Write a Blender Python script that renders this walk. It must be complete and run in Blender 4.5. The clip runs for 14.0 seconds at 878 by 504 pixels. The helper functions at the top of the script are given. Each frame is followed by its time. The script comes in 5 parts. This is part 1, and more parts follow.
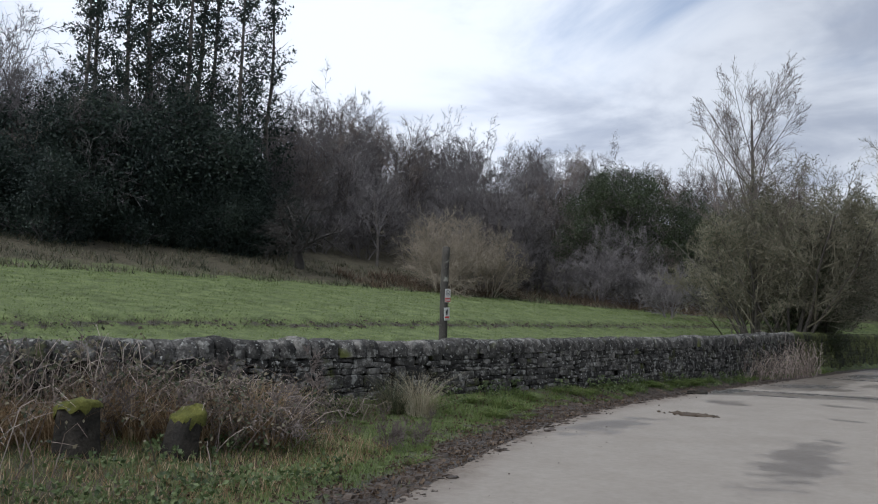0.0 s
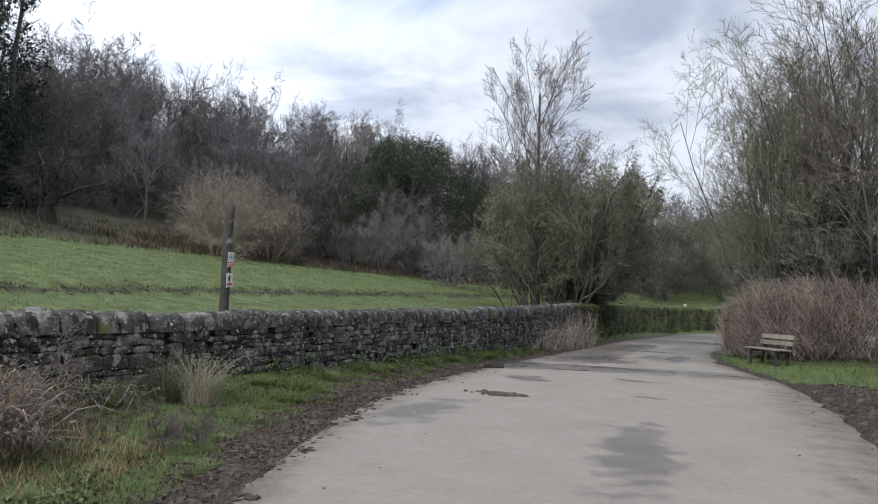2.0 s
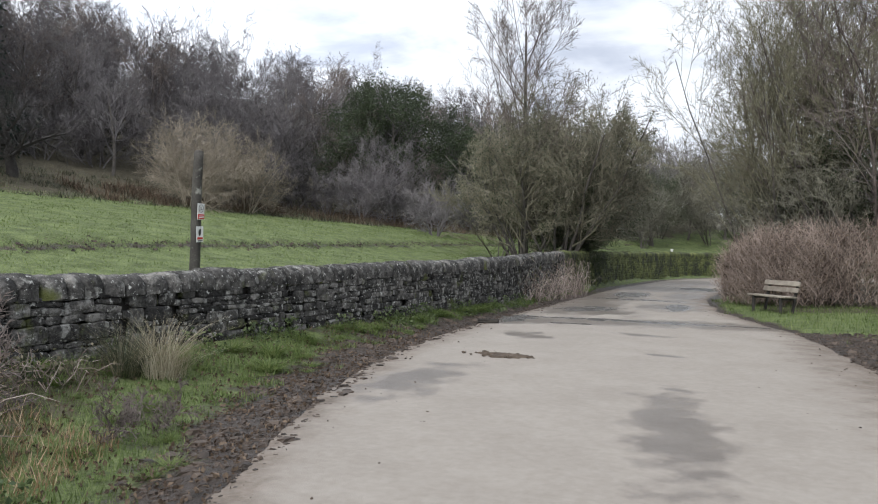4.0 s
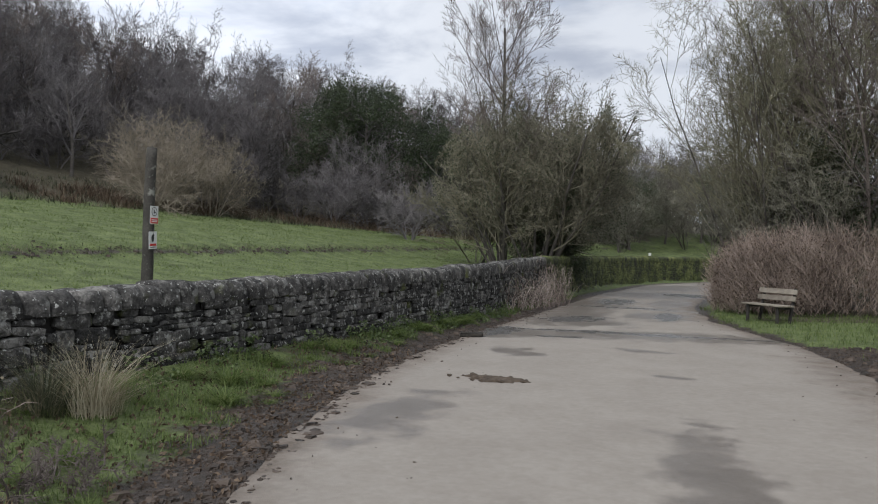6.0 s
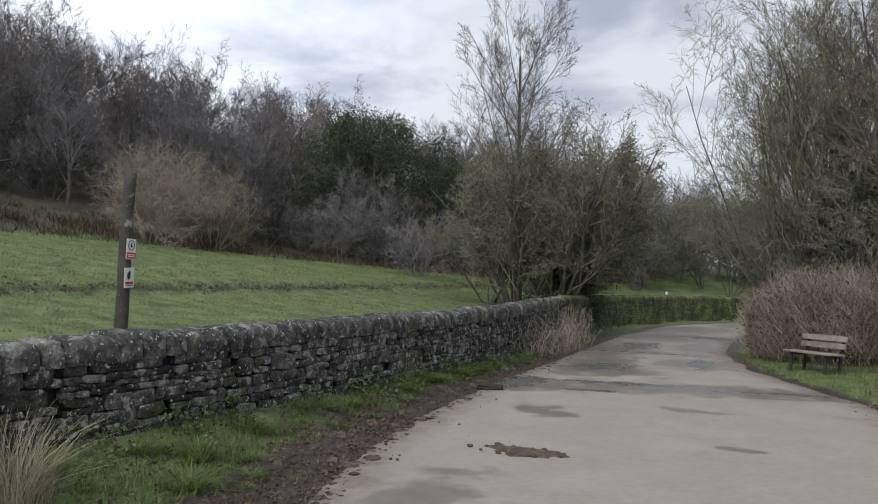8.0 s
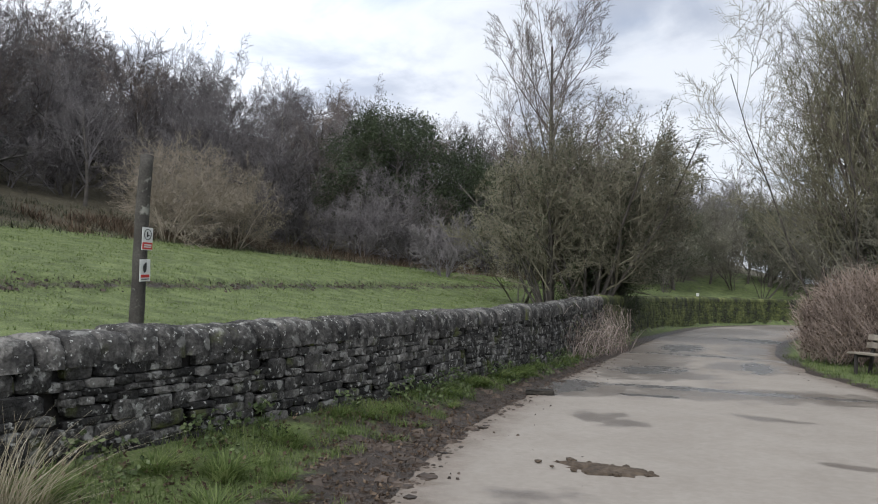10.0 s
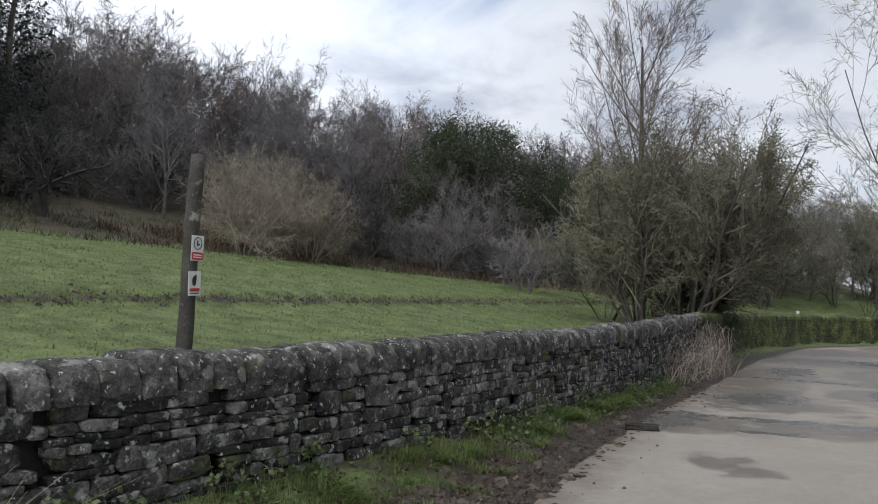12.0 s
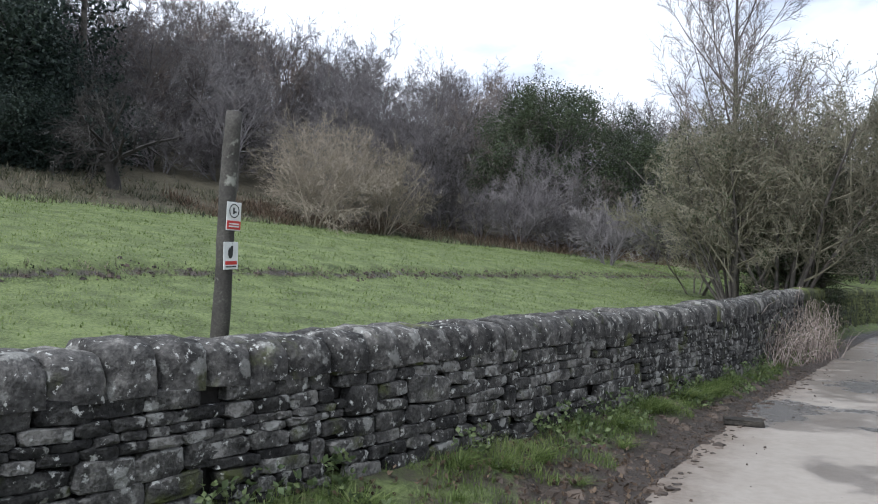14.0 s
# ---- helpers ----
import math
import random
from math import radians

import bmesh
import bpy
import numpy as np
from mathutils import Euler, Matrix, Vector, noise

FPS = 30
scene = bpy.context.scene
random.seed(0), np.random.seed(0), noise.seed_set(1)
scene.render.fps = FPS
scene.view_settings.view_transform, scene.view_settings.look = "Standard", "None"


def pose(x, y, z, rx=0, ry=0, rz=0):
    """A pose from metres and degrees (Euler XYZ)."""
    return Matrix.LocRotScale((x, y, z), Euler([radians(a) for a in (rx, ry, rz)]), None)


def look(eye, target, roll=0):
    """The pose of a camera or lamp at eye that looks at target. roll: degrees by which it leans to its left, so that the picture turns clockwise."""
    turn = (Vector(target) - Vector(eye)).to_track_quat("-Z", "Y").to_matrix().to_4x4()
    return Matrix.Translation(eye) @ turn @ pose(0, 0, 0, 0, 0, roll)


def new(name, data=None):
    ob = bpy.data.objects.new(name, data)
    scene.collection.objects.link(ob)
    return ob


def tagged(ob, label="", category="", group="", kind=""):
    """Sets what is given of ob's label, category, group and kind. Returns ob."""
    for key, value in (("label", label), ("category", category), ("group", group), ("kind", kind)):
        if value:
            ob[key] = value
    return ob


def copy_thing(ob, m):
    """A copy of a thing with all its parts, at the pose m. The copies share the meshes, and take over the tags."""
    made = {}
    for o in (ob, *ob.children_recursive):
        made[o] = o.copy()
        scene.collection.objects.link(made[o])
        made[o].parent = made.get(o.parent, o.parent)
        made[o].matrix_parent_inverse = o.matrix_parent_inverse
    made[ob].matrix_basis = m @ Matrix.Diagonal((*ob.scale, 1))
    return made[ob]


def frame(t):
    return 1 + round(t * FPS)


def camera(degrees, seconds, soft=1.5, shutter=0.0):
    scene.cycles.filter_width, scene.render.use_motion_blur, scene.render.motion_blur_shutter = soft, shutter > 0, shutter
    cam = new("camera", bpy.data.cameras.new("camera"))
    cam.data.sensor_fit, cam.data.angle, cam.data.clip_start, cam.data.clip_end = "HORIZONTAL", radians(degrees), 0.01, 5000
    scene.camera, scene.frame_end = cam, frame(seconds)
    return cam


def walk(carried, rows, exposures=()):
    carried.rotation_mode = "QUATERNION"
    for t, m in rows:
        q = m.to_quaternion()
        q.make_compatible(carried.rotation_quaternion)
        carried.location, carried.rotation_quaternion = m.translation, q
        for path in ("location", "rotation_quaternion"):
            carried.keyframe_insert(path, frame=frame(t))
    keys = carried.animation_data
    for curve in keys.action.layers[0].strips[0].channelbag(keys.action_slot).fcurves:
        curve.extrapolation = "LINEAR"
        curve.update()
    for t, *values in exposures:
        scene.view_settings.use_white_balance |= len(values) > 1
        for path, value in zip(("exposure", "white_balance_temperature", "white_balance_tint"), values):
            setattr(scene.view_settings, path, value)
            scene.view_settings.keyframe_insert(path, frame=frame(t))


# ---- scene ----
cam = camera(56.0, 14.0, 1.1)
PATH = [
    (0, (4.261, -2.705, 1.387), (2.849, -1.299, 1.56), 1.7),
    (0.5, (3.756, -2.76, 1.491), (2.587, -1.142, 1.618), 2.1),
    (1, (3.599, -2.313, 1.471), (2.651, -0.556, 1.595), 2.7),
    (1.5, (3.365, -2.079, 1.449), (2.54, -0.261, 1.572), 2.8),
    (2, (2.943, -1.681, 1.456), (1.958, 0.056, 1.566), 2.6),
    (2.5, (2.536, -1.589, 1.461), (1.456, 0.088, 1.612), 2.6),
    (3, (2.361, -1.274, 1.47), (1.3, 0.419, 1.551), 2.2),
    (3.5, (2.174, -0.887, 1.459), (1.189, 0.854, 1.508), 1.9),
    (4, (2.131, -0.63, 1.514), (1.191, 1.136, 1.5), 1.6),
    (4.2, (2.202, -0.543, 1.523), (1.276, 1.23, 1.545), 1.6),
    (6.3, (1.209, 0.787, 1.602), (0.352, 2.594, 1.594), 1.8),
    (6.5, (1.109, 0.987, 1.613), (0.274, 2.804, 1.611), 1.9),
    (7, (0.871, 1.329, 1.639), (0.002, 3.13, 1.642), 2.0),
    (7.5, (0.674, 1.648, 1.655), (-0.195, 3.449, 1.685), 2.0),
    (8, (0.524, 1.963, 1.668), (-0.374, 3.749, 1.748), 2.1),
    (8.2, (0.445, 2.063, 1.675), (-0.489, 3.831, 1.739), 2.1),
    (10.3, (-0.536, 3.062, 1.513), (-1.474, 4.826, 1.604), 2.1),
    (10.5, (-0.655, 3.216, 1.511), (-1.63, 4.96, 1.596), 2.1),
    (11, (-0.788, 3.524, 1.524), (-1.75, 5.275, 1.616), 2.1),
    (11.5, (-0.886, 3.784, 1.536), (-1.852, 5.529, 1.676), 2.2),
    (12, (-1.094, 4.101, 1.556), (-2.196, 5.766, 1.669), 2.5),
    (12.5, (-1.274, 4.432, 1.561), (-2.465, 6.038, 1.618), 2.5),
    (13, (-1.404, 4.678, 1.571), (-2.607, 6.275, 1.587), 2.6),
    (13.5, (-1.499, 4.988, 1.57), (-2.696, 6.59, 1.6), 2.5),
    (14, (-1.665, 5.24, 1.571), (-2.924, 6.794, 1.611), 2.5),
]
walk(cam, [(t, look(eye, target, roll)) for t, eye, target, roll in PATH],
     exposures=[(0, -0.25, 5950, 10), (0.2, 0.15, 5950, 10), (0.5, 0.32, 5950, 10), (1, 0.34, 5950, 10), (1.5, 0.20, 5950, 10), (2, 0.03, 5950, 10), (3, 0.03, 5950, 10), (4, 0.36, 6150, 10), (4.2, 0.30, 6150, 10), (6.5, -0.15, 6150, 10), (7.5, -0.06, 6150, 10), (8.2, -0.12, 6150, 10), (10.3, 0.12, 6150, 10), (11, 0.12, 6150, 10), (12, -0.12, 6150, 10), (12.5, 0.55, 5850, 10), (13, 0.75, 5850, 10), (13.5, 0.60, 5850, 10), (14, 0.50, 5850, 10)])

# ---- world, sun ----
SUN_AZ, SUN_EL = radians(182), radians(46)      # azimuth from +y, clockwise


def build_world():
    world = bpy.data.worlds.new("sky")
    scene.world = world
    world.use_nodes = True
    nt = world.node_tree
    nt.nodes.clear()
    L = nt.links.new
    out = nt.nodes.new("ShaderNodeOutputWorld")
    bg = nt.nodes.new("ShaderNodeBackground")
    sky = nt.nodes.new("ShaderNodeTexSky")
    sky.sky_type = "NISHITA"
    sky.sun_disc = False
    sky.sun_elevation = SUN_EL
    sky.sun_rotation = SUN_AZ
    sky.air_density, sky.dust_density, sky.ozone_density = 1.0, 1.5, 1.0
    tc = nt.nodes.new("ShaderNodeTexCoord")
    # clouds on a flat layer overhead: direction divided by its height
    sep = nt.nodes.new("ShaderNodeSeparateXYZ")
    L(tc.outputs["Generated"], sep.inputs[0])
    up = nt.nodes.new("ShaderNodeMath"); up.operation = "MAXIMUM"; up.inputs[1].default_value = 0.0
    L(sep.outputs["Z"], up.inputs[0])
    lift = nt.nodes.new("ShaderNodeMath"); lift.operation = "ADD"; lift.inputs[1].default_value = 0.16
    L(up.outputs[0], lift.inputs[0])
    div = nt.nodes.new("ShaderNodeVectorMath"); div.operation = "DIVIDE"
    comb = nt.nodes.new("ShaderNodeCombineXYZ")
    for k in range(3):
        L(lift.outputs[0], comb.inputs[k])
    L(tc.outputs["Generated"], div.inputs[0]); L(comb.outputs[0], div.inputs[1])

    def cloud(scale, detail, rough, offset, lo, hi):
        mp = nt.nodes.new("ShaderNodeMapping")
        mp.inputs["Location"].default_value = offset
        mp.inputs["Scale"].default_value = (1.0, 1.0, 0.15)
        L(div.outputs[0], mp.inputs["Vector"])
        n = nt.nodes.new("ShaderNodeTexNoise")
        n.inputs["Scale"].default_value, n.inputs["Detail"].default_value = scale, detail
        n.inputs["Roughness"].default_value = rough
        n.inputs["Distortion"].default_value = 0.35
        L(mp.outputs[0], n.inputs["Vector"])
        r = nt.nodes.new("ShaderNodeMapRange"); r.interpolation_type = "SMOOTHSTEP"
        r.inputs["From Min"].default_value, r.inputs["From Max"].default_value = lo, hi
        L(n.outputs["Fac"], r.inputs["Value"])
        return r.outputs["Result"]

    cover = cloud(1.1, 7, 0.55, (3.1, 1.7, 0.0), 0.18, 0.45)
    dark = cloud(1.7, 6, 0.55, (7.3, 4.2, 0.0), 0.45, 0.72)
    white = nt.nodes.new("ShaderNodeMix"); white.data_type = "RGBA"
    white.inputs["A"].default_value = (9.6, 9.8, 10.2, 1)
    white.inputs["B"].default_value = (5.6, 6.0, 6.9, 1)
    L(dark, white.inputs["Factor"])
    boost = nt.nodes.new("ShaderNodeVectorMath"); boost.operation = "MULTIPLY"
    boost.inputs[1].default_value = (1.5, 1.5, 1.5)
    L(sky.outputs[0], boost.inputs[0])
    mix = nt.nodes.new("ShaderNodeMix"); mix.data_type = "RGBA"
    L(cover, mix.inputs["Factor"])
    L(boost.outputs[0], mix.inputs["A"]); L(white.outputs["Result"], mix.inputs["B"])
    # a sun glow is put into the sky colour low in the west, apart from the sun lamp
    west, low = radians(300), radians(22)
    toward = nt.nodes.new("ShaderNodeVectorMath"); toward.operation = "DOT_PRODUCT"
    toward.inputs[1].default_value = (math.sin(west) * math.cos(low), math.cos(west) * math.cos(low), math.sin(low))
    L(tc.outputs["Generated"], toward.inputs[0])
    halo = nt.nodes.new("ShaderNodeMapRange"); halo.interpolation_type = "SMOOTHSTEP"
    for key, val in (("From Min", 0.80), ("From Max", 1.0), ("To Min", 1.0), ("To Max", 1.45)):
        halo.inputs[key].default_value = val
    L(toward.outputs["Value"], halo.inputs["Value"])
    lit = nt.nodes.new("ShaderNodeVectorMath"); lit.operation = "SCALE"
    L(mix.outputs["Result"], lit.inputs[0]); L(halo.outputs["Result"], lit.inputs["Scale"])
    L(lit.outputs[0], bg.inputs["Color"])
    bg.inputs["Strength"].default_value = 0.088
    L(bg.outputs[0], out.inputs[0])


build_world()
sun = new("sun", bpy.data.lights.new("sun", "SUN"))
sun.data.energy, sun.data.angle, sun.data.color = 3.0, radians(45), (1.0, 0.972, 0.945)
sun.matrix_world = look(
    (60 * math.sin(SUN_AZ) * math.cos(SUN_EL), 60 * math.cos(SUN_AZ) * math.cos(SUN_EL), 60 * math.sin(SUN_EL)), (0, 0, 0))


# ---- materials ----
def material(name, ramp, scale=6.0, fine=60.0, rough=0.85, bump=0.3, bump_scale=None, random_amount=0.0,
             metallic=0.0, spec=0.3, coat=None, island=False, detail=6.0, own=False, glow_through=0.0, depth=0.02):
    """Two scales of noise through a colour ramp, with relief; coat = (colour, scale, low, high) adds spots."""
    m = bpy.data.materials.new(name)
    m.use_nodes = True
    nt = m.node_tree
    L = nt.links.new
    b = nt.nodes["Principled BSDF"]
    tc = nt.nodes.new("ShaderNodeTexCoord")
    where = tc.outputs["Object"]
    if own:
        info = nt.nodes.new("ShaderNodeObjectInfo")
        shift = nt.nodes.new("ShaderNodeVectorMath"); shift.operation = "SCALE"
        shift.inputs[0].default_value = (37.0, 91.0, 53.0)
        L(info.outputs["Random"], shift.inputs["Scale"])
        plus = nt.nodes.new("ShaderNodeVectorMath"); plus.operation = "ADD"
        L(where, plus.inputs[0]); L(shift.outputs[0], plus.inputs[1])
        where = plus.outputs[0]
        place_node = nt.nodes.new("ShaderNodeNewGeometry")
        L(place_node.outputs["Position"], plus.inputs[0])

    def tex(s, d, r=0.6):
        n = nt.nodes.new("ShaderNodeTexNoise")
        n.inputs["Scale"].default_value, n.inputs["Detail"].default_value, n.inputs["Roughness"].default_value = s, d, r
        L(where, n.inputs["Vector"])
        return n.outputs["Fac"]

    coarse, grain = tex(scale, detail), tex(fine, 4.0)
    add = nt.nodes.new("ShaderNodeMath"); add.operation = "MULTIPLY_ADD"
    L(grain, add.inputs[0]); add.inputs[1].default_value = 0.45
    L(coarse, add.inputs[2])
    value = add.outputs[0]
    if random_amount:
        if island:
            src = nt.nodes.new("ShaderNodeNewGeometry").outputs["Random Per Island"]
        else:
            src = nt.nodes.new("ShaderNodeObjectInfo").outputs["Random"]
        sh = nt.nodes.new("ShaderNodeMath"); sh.operation = "MULTIPLY_ADD"
        L(src, sh.inputs[0]); sh.inputs[1].default_value = random_amount
        L(value, sh.inputs[2])
        sub = nt.nodes.new("ShaderNodeMath"); sub.operation = "SUBTRACT"
        L(sh.outputs[0], sub.inputs[0]); sub.inputs[1].default_value = random_amount / 2
        value = sub.outputs[0]
    cr = nt.nodes.new("ShaderNodeValToRGB")
    lo, hi = 0.5, 0.95
    els = cr.color_ramp.elements
    while len(els) < len(ramp):
        els.new(0.5)
    for k, c in enumerate(ramp):
        els[k].position = lo + (hi - lo) * k / max(1, len(ramp) - 1)
        els[k].color = (*c, 1)
    L(value, cr.inputs[0])
    colour = cr.outputs[0]
    for c, s, a, z in (coat or ()):
        r = nt.nodes.new("ShaderNodeMapRange"); r.interpolation_type = "SMOOTHSTEP"
        r.inputs["From Min"].default_value, r.inputs["From Max"].default_value = a, z
        L(tex(s, 5.0), r.inputs["Value"])
        mx = nt.nodes.new("ShaderNodeMix"); mx.data_type = "RGBA"
        L(r.outputs["Result"], mx.inputs["Factor"]); L(colour, mx.inputs["A"])
        mx.inputs["B"].default_value = (*c, 1)
        colour = mx.outputs["Result"]
    L(colour, b.inputs["Base Color"])
    b.inputs["Roughness"].default_value = rough
    b.inputs["Metallic"].default_value = metallic
    b.inputs["Specular IOR Level"].default_value = spec
    if bump:
        bp = nt.nodes.new("ShaderNodeBump")
        bp.inputs["Strength"].default_value, bp.inputs["Distance"].default_value = bump, depth
        h = nt.nodes.new("ShaderNodeMath"); h.operation = "ADD"
        L(coarse, h.inputs[0])
        L(tex(bump_scale or fine * 0.5, 5.0), h.inputs[1])
        L(h.outputs[0], bp.inputs["Height"])
        L(bp.outputs[0], b.inputs["Normal"])
    if glow_through:
        # thin leaves let light through
        tr = nt.nodes.new("ShaderNodeBsdfTranslucent")
        L(colour, tr.inputs["Color"])
        ms = nt.nodes.new("ShaderNodeMixShader"); ms.inputs[0].default_value = glow_through
        L(b.outputs[0], ms.inputs[1]); L(tr.outputs[0], ms.inputs[2])
        L(ms.outputs[0], nt.nodes["Material Output"].inputs["Surface"])
    return m


M_BARK = material("bark", [(0.038, 0.034, 0.03), (0.085, 0.076, 0.067), (0.15, 0.135, 0.118)], 3, 30, bump=0.5)
M_TWIG = material("twig", [(0.062, 0.056, 0.057), (0.12, 0.11, 0.111), (0.20, 0.184, 0.183)], 0.8, 8, bump=0, random_amount=0.25)
M_TWIG_RED = material("red_twig", [(0.062, 0.05, 0.045), (0.12, 0.099, 0.088), (0.20, 0.168, 0.15)], 0.8, 8, bump=0, random_amount=0.2)
M_TWIG_PALE = material("pale_twig", [(0.16, 0.135, 0.103), (0.27, 0.232, 0.18), (0.39, 0.34, 0.27)], 0.8, 8, bump=0, random_amount=0.2)
M_TWIG_OLIVE = material("olive_twig", [(0.06, 0.057, 0.044), (0.125, 0.119, 0.09), (0.21, 0.199, 0.152)], 0.6, 8, bump=0, random_amount=0.2)
M_TWIG_BEND = material("hawthorn_twig", [(0.11, 0.10, 0.072), (0.21, 0.194, 0.14), (0.32, 0.30, 0.22)], 0.6, 8, bump=0, random_amount=0.2)
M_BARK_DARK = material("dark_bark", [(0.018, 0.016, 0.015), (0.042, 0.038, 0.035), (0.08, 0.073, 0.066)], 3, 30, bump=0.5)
M_TWIG_HAZEL = material("hazel_twig", [(0.10, 0.092, 0.06), (0.18, 0.168, 0.11), (0.28, 0.262, 0.18)], 0.6, 8, bump=0, random_amount=0.2)
M_LEAF = material("evergreen_leaf", [(0.022, 0.032, 0.016), (0.044, 0.06, 0.028), (0.075, 0.092, 0.046)], 0.6, 9, rough=0.5, bump=0, random_amount=0.25, island=True, glow_through=0.25)
M_NEEDLE = material("conifer_needle", [(0.012, 0.020, 0.018), (0.021, 0.034, 0.027), (0.038, 0.054, 0.036)], 0.5, 9, rough=0.6, bump=0, random_amount=0.25, island=True, glow_through=0.2)


# ---- plan ----
def lerp_table(table, v):
    xs = [a for a, _ in table]
    ys = [b for _, b in table]
    return float(np.interp(v, xs, ys))


def smooth(table, v, w=1.5):
    return (lerp_table(table, v - w) + 2 * lerp_table(table, v) + lerp_table(table, v + w)) / 4


WALL_X = [(-60, -4.0), (0, -5.1), (11, -5.4), (18, -6.0), (27, -7.5), (32, -8.3), (40, -9.2), (50, -9.0), (60, -6.8), (68, -2.5), (75, 4.0)]
ROAD_L = [(-60, 5.0), (-10, 4.2), (-3, 1.9), (1.9, -0.65), (5, -2.3), (9.3, -3.9), (15, -5.0), (21, -5.7), (33, -7.3), (46, -8.0), (56, -6.0), (66, 0.0), (75, 7.0)]
ROAD_R = [(-60, 12.0), (-10, 8.5), (-3, 5.8), (5.5, 3.4), (9.9, 2.5), (15.7, 1.2), (19.1, -0.3), (21.3, -1.4), (27, -2.8), (35, -3.4), (45, -3.2), (54, 0.0), (62, 6.0), (75, 16.0)]


def sampled(table, w):
    """A fast look-up of a smoothed line, every quarter metre along y."""
    ys = np.arange(-100, 140.01, 0.25)
    at = lambda v: np.interp(v, [a for a, _ in table], [b for _, b in table])
    vals = ((at(ys - w) + 2 * at(ys) + at(ys + w)) / 4).tolist()
    last = len(vals) - 2

    def line(y):
        f = (y + 100) * 4
        i = 0 if f < 0 else (last if f > last else int(f))
        g = min(1.0, max(0.0, f - i))
        return vals[i] + (vals[i + 1] - vals[i]) * g
    return line


wall_x, road_l, road_r = sampled(WALL_X, 2.0), sampled(ROAD_L, 1.5), sampled(ROAD_R, 1.5)
edge_wood = sampled([(-60, -27), (10, -25), (20, -24.6), (30, -23.6), (38, -21.8), (44, -18.5), (52, -15.5), (80, -10)], 1.0)   # where the field ends


def terrace(y):
    """x of the little bank that runs level across the field."""
    return wall_x(y) - 7.7 + 0.03 * (y - 10)


def ground(x, y):
    wx, rl, rr = wall_x(y), road_l(y), road_r(y)
    if x > rr:
        d = x - rr
        z = 0.05 * min(d, 1.0) + 0.04 * max(0.0, min(d - 1.0, 6.0))
    elif x > rl:
        z = 0.0
    elif x > wx:
        f = (rl - x) / max(0.3, rl - wx)
        dip = -0.16 * math.sin(math.pi * f) * max(0.0, min(1.0, (9 - y) / 5)) if y < 9 else 0.0
        z = lerp_table([(0, 0.27), (14, 0.25), (24, 0.06), (34, -0.02)], y) * f * f + dip
    else:
        d = wx - x
        ex = edge_wood(y)
        into = max(0.0, ex - x)
        z = 0.27 + 0.165 * min(d, 75.0) + 0.14 * min(into, 48.0)
        z += 0.038 * (0.84 * max(-40.0, min(0.0, x + 5.4)) + 0.54 * (max(-20.0, min(60.0, y)) - 10.0)) * min(1.0, d / 0.6)
        step = terrace(y) + 0.35 * noise.noise((y * 0.45, 2.0, 0.0)) + 0.15 * noise.noise((y * 1.6, 4.0, 0.0))
        z += 0.30 / (1 + math.exp(max(-30.0, min(30.0, (x - step) * 7.0)))) - 0.15 * min(1.0, d / 8.0)
    if rl - 0.1 < x < rr + 0.1:
        return z
    rough = 0.03 * noise.noise((x * 0.5, y * 0.5, 0.0)) + 0.022 * noise.noise((x * 2.1, y * 2.1, 3.0))
    return z + rough


# ---- mesh helpers ----
def obj(name, verts, faces, mat, parent=None, label="", smooth_shade=False):
    me = bpy.data.meshes.new(name)
    me.from_pydata(verts, [], faces)
    me.materials.append(mat)
    if smooth_shade:
        me.polygons.foreach_set("use_smooth", [True] * len(me.polygons))
    ob = new(name, me)
    if parent:
        ob.parent = parent
    if label:
        ob["label"] = label
    return ob


def part(name, bm, mat, parent=None, label=""):
    me = bpy.data.meshes.new(name)
    bm.to_mesh(me)
    bm.free()
    me.materials.append(mat)
    ob = new(name, me)
    if parent:
        ob.parent = parent
    if label:
        ob["label"] = label
    return ob


def empty(name, x, y, z, rz=0.0):
    ob = new(name)
    ob.empty_display_size = 0.2
    ob.matrix_basis = pose(x, y, z, 0, 0, rz)
    return ob


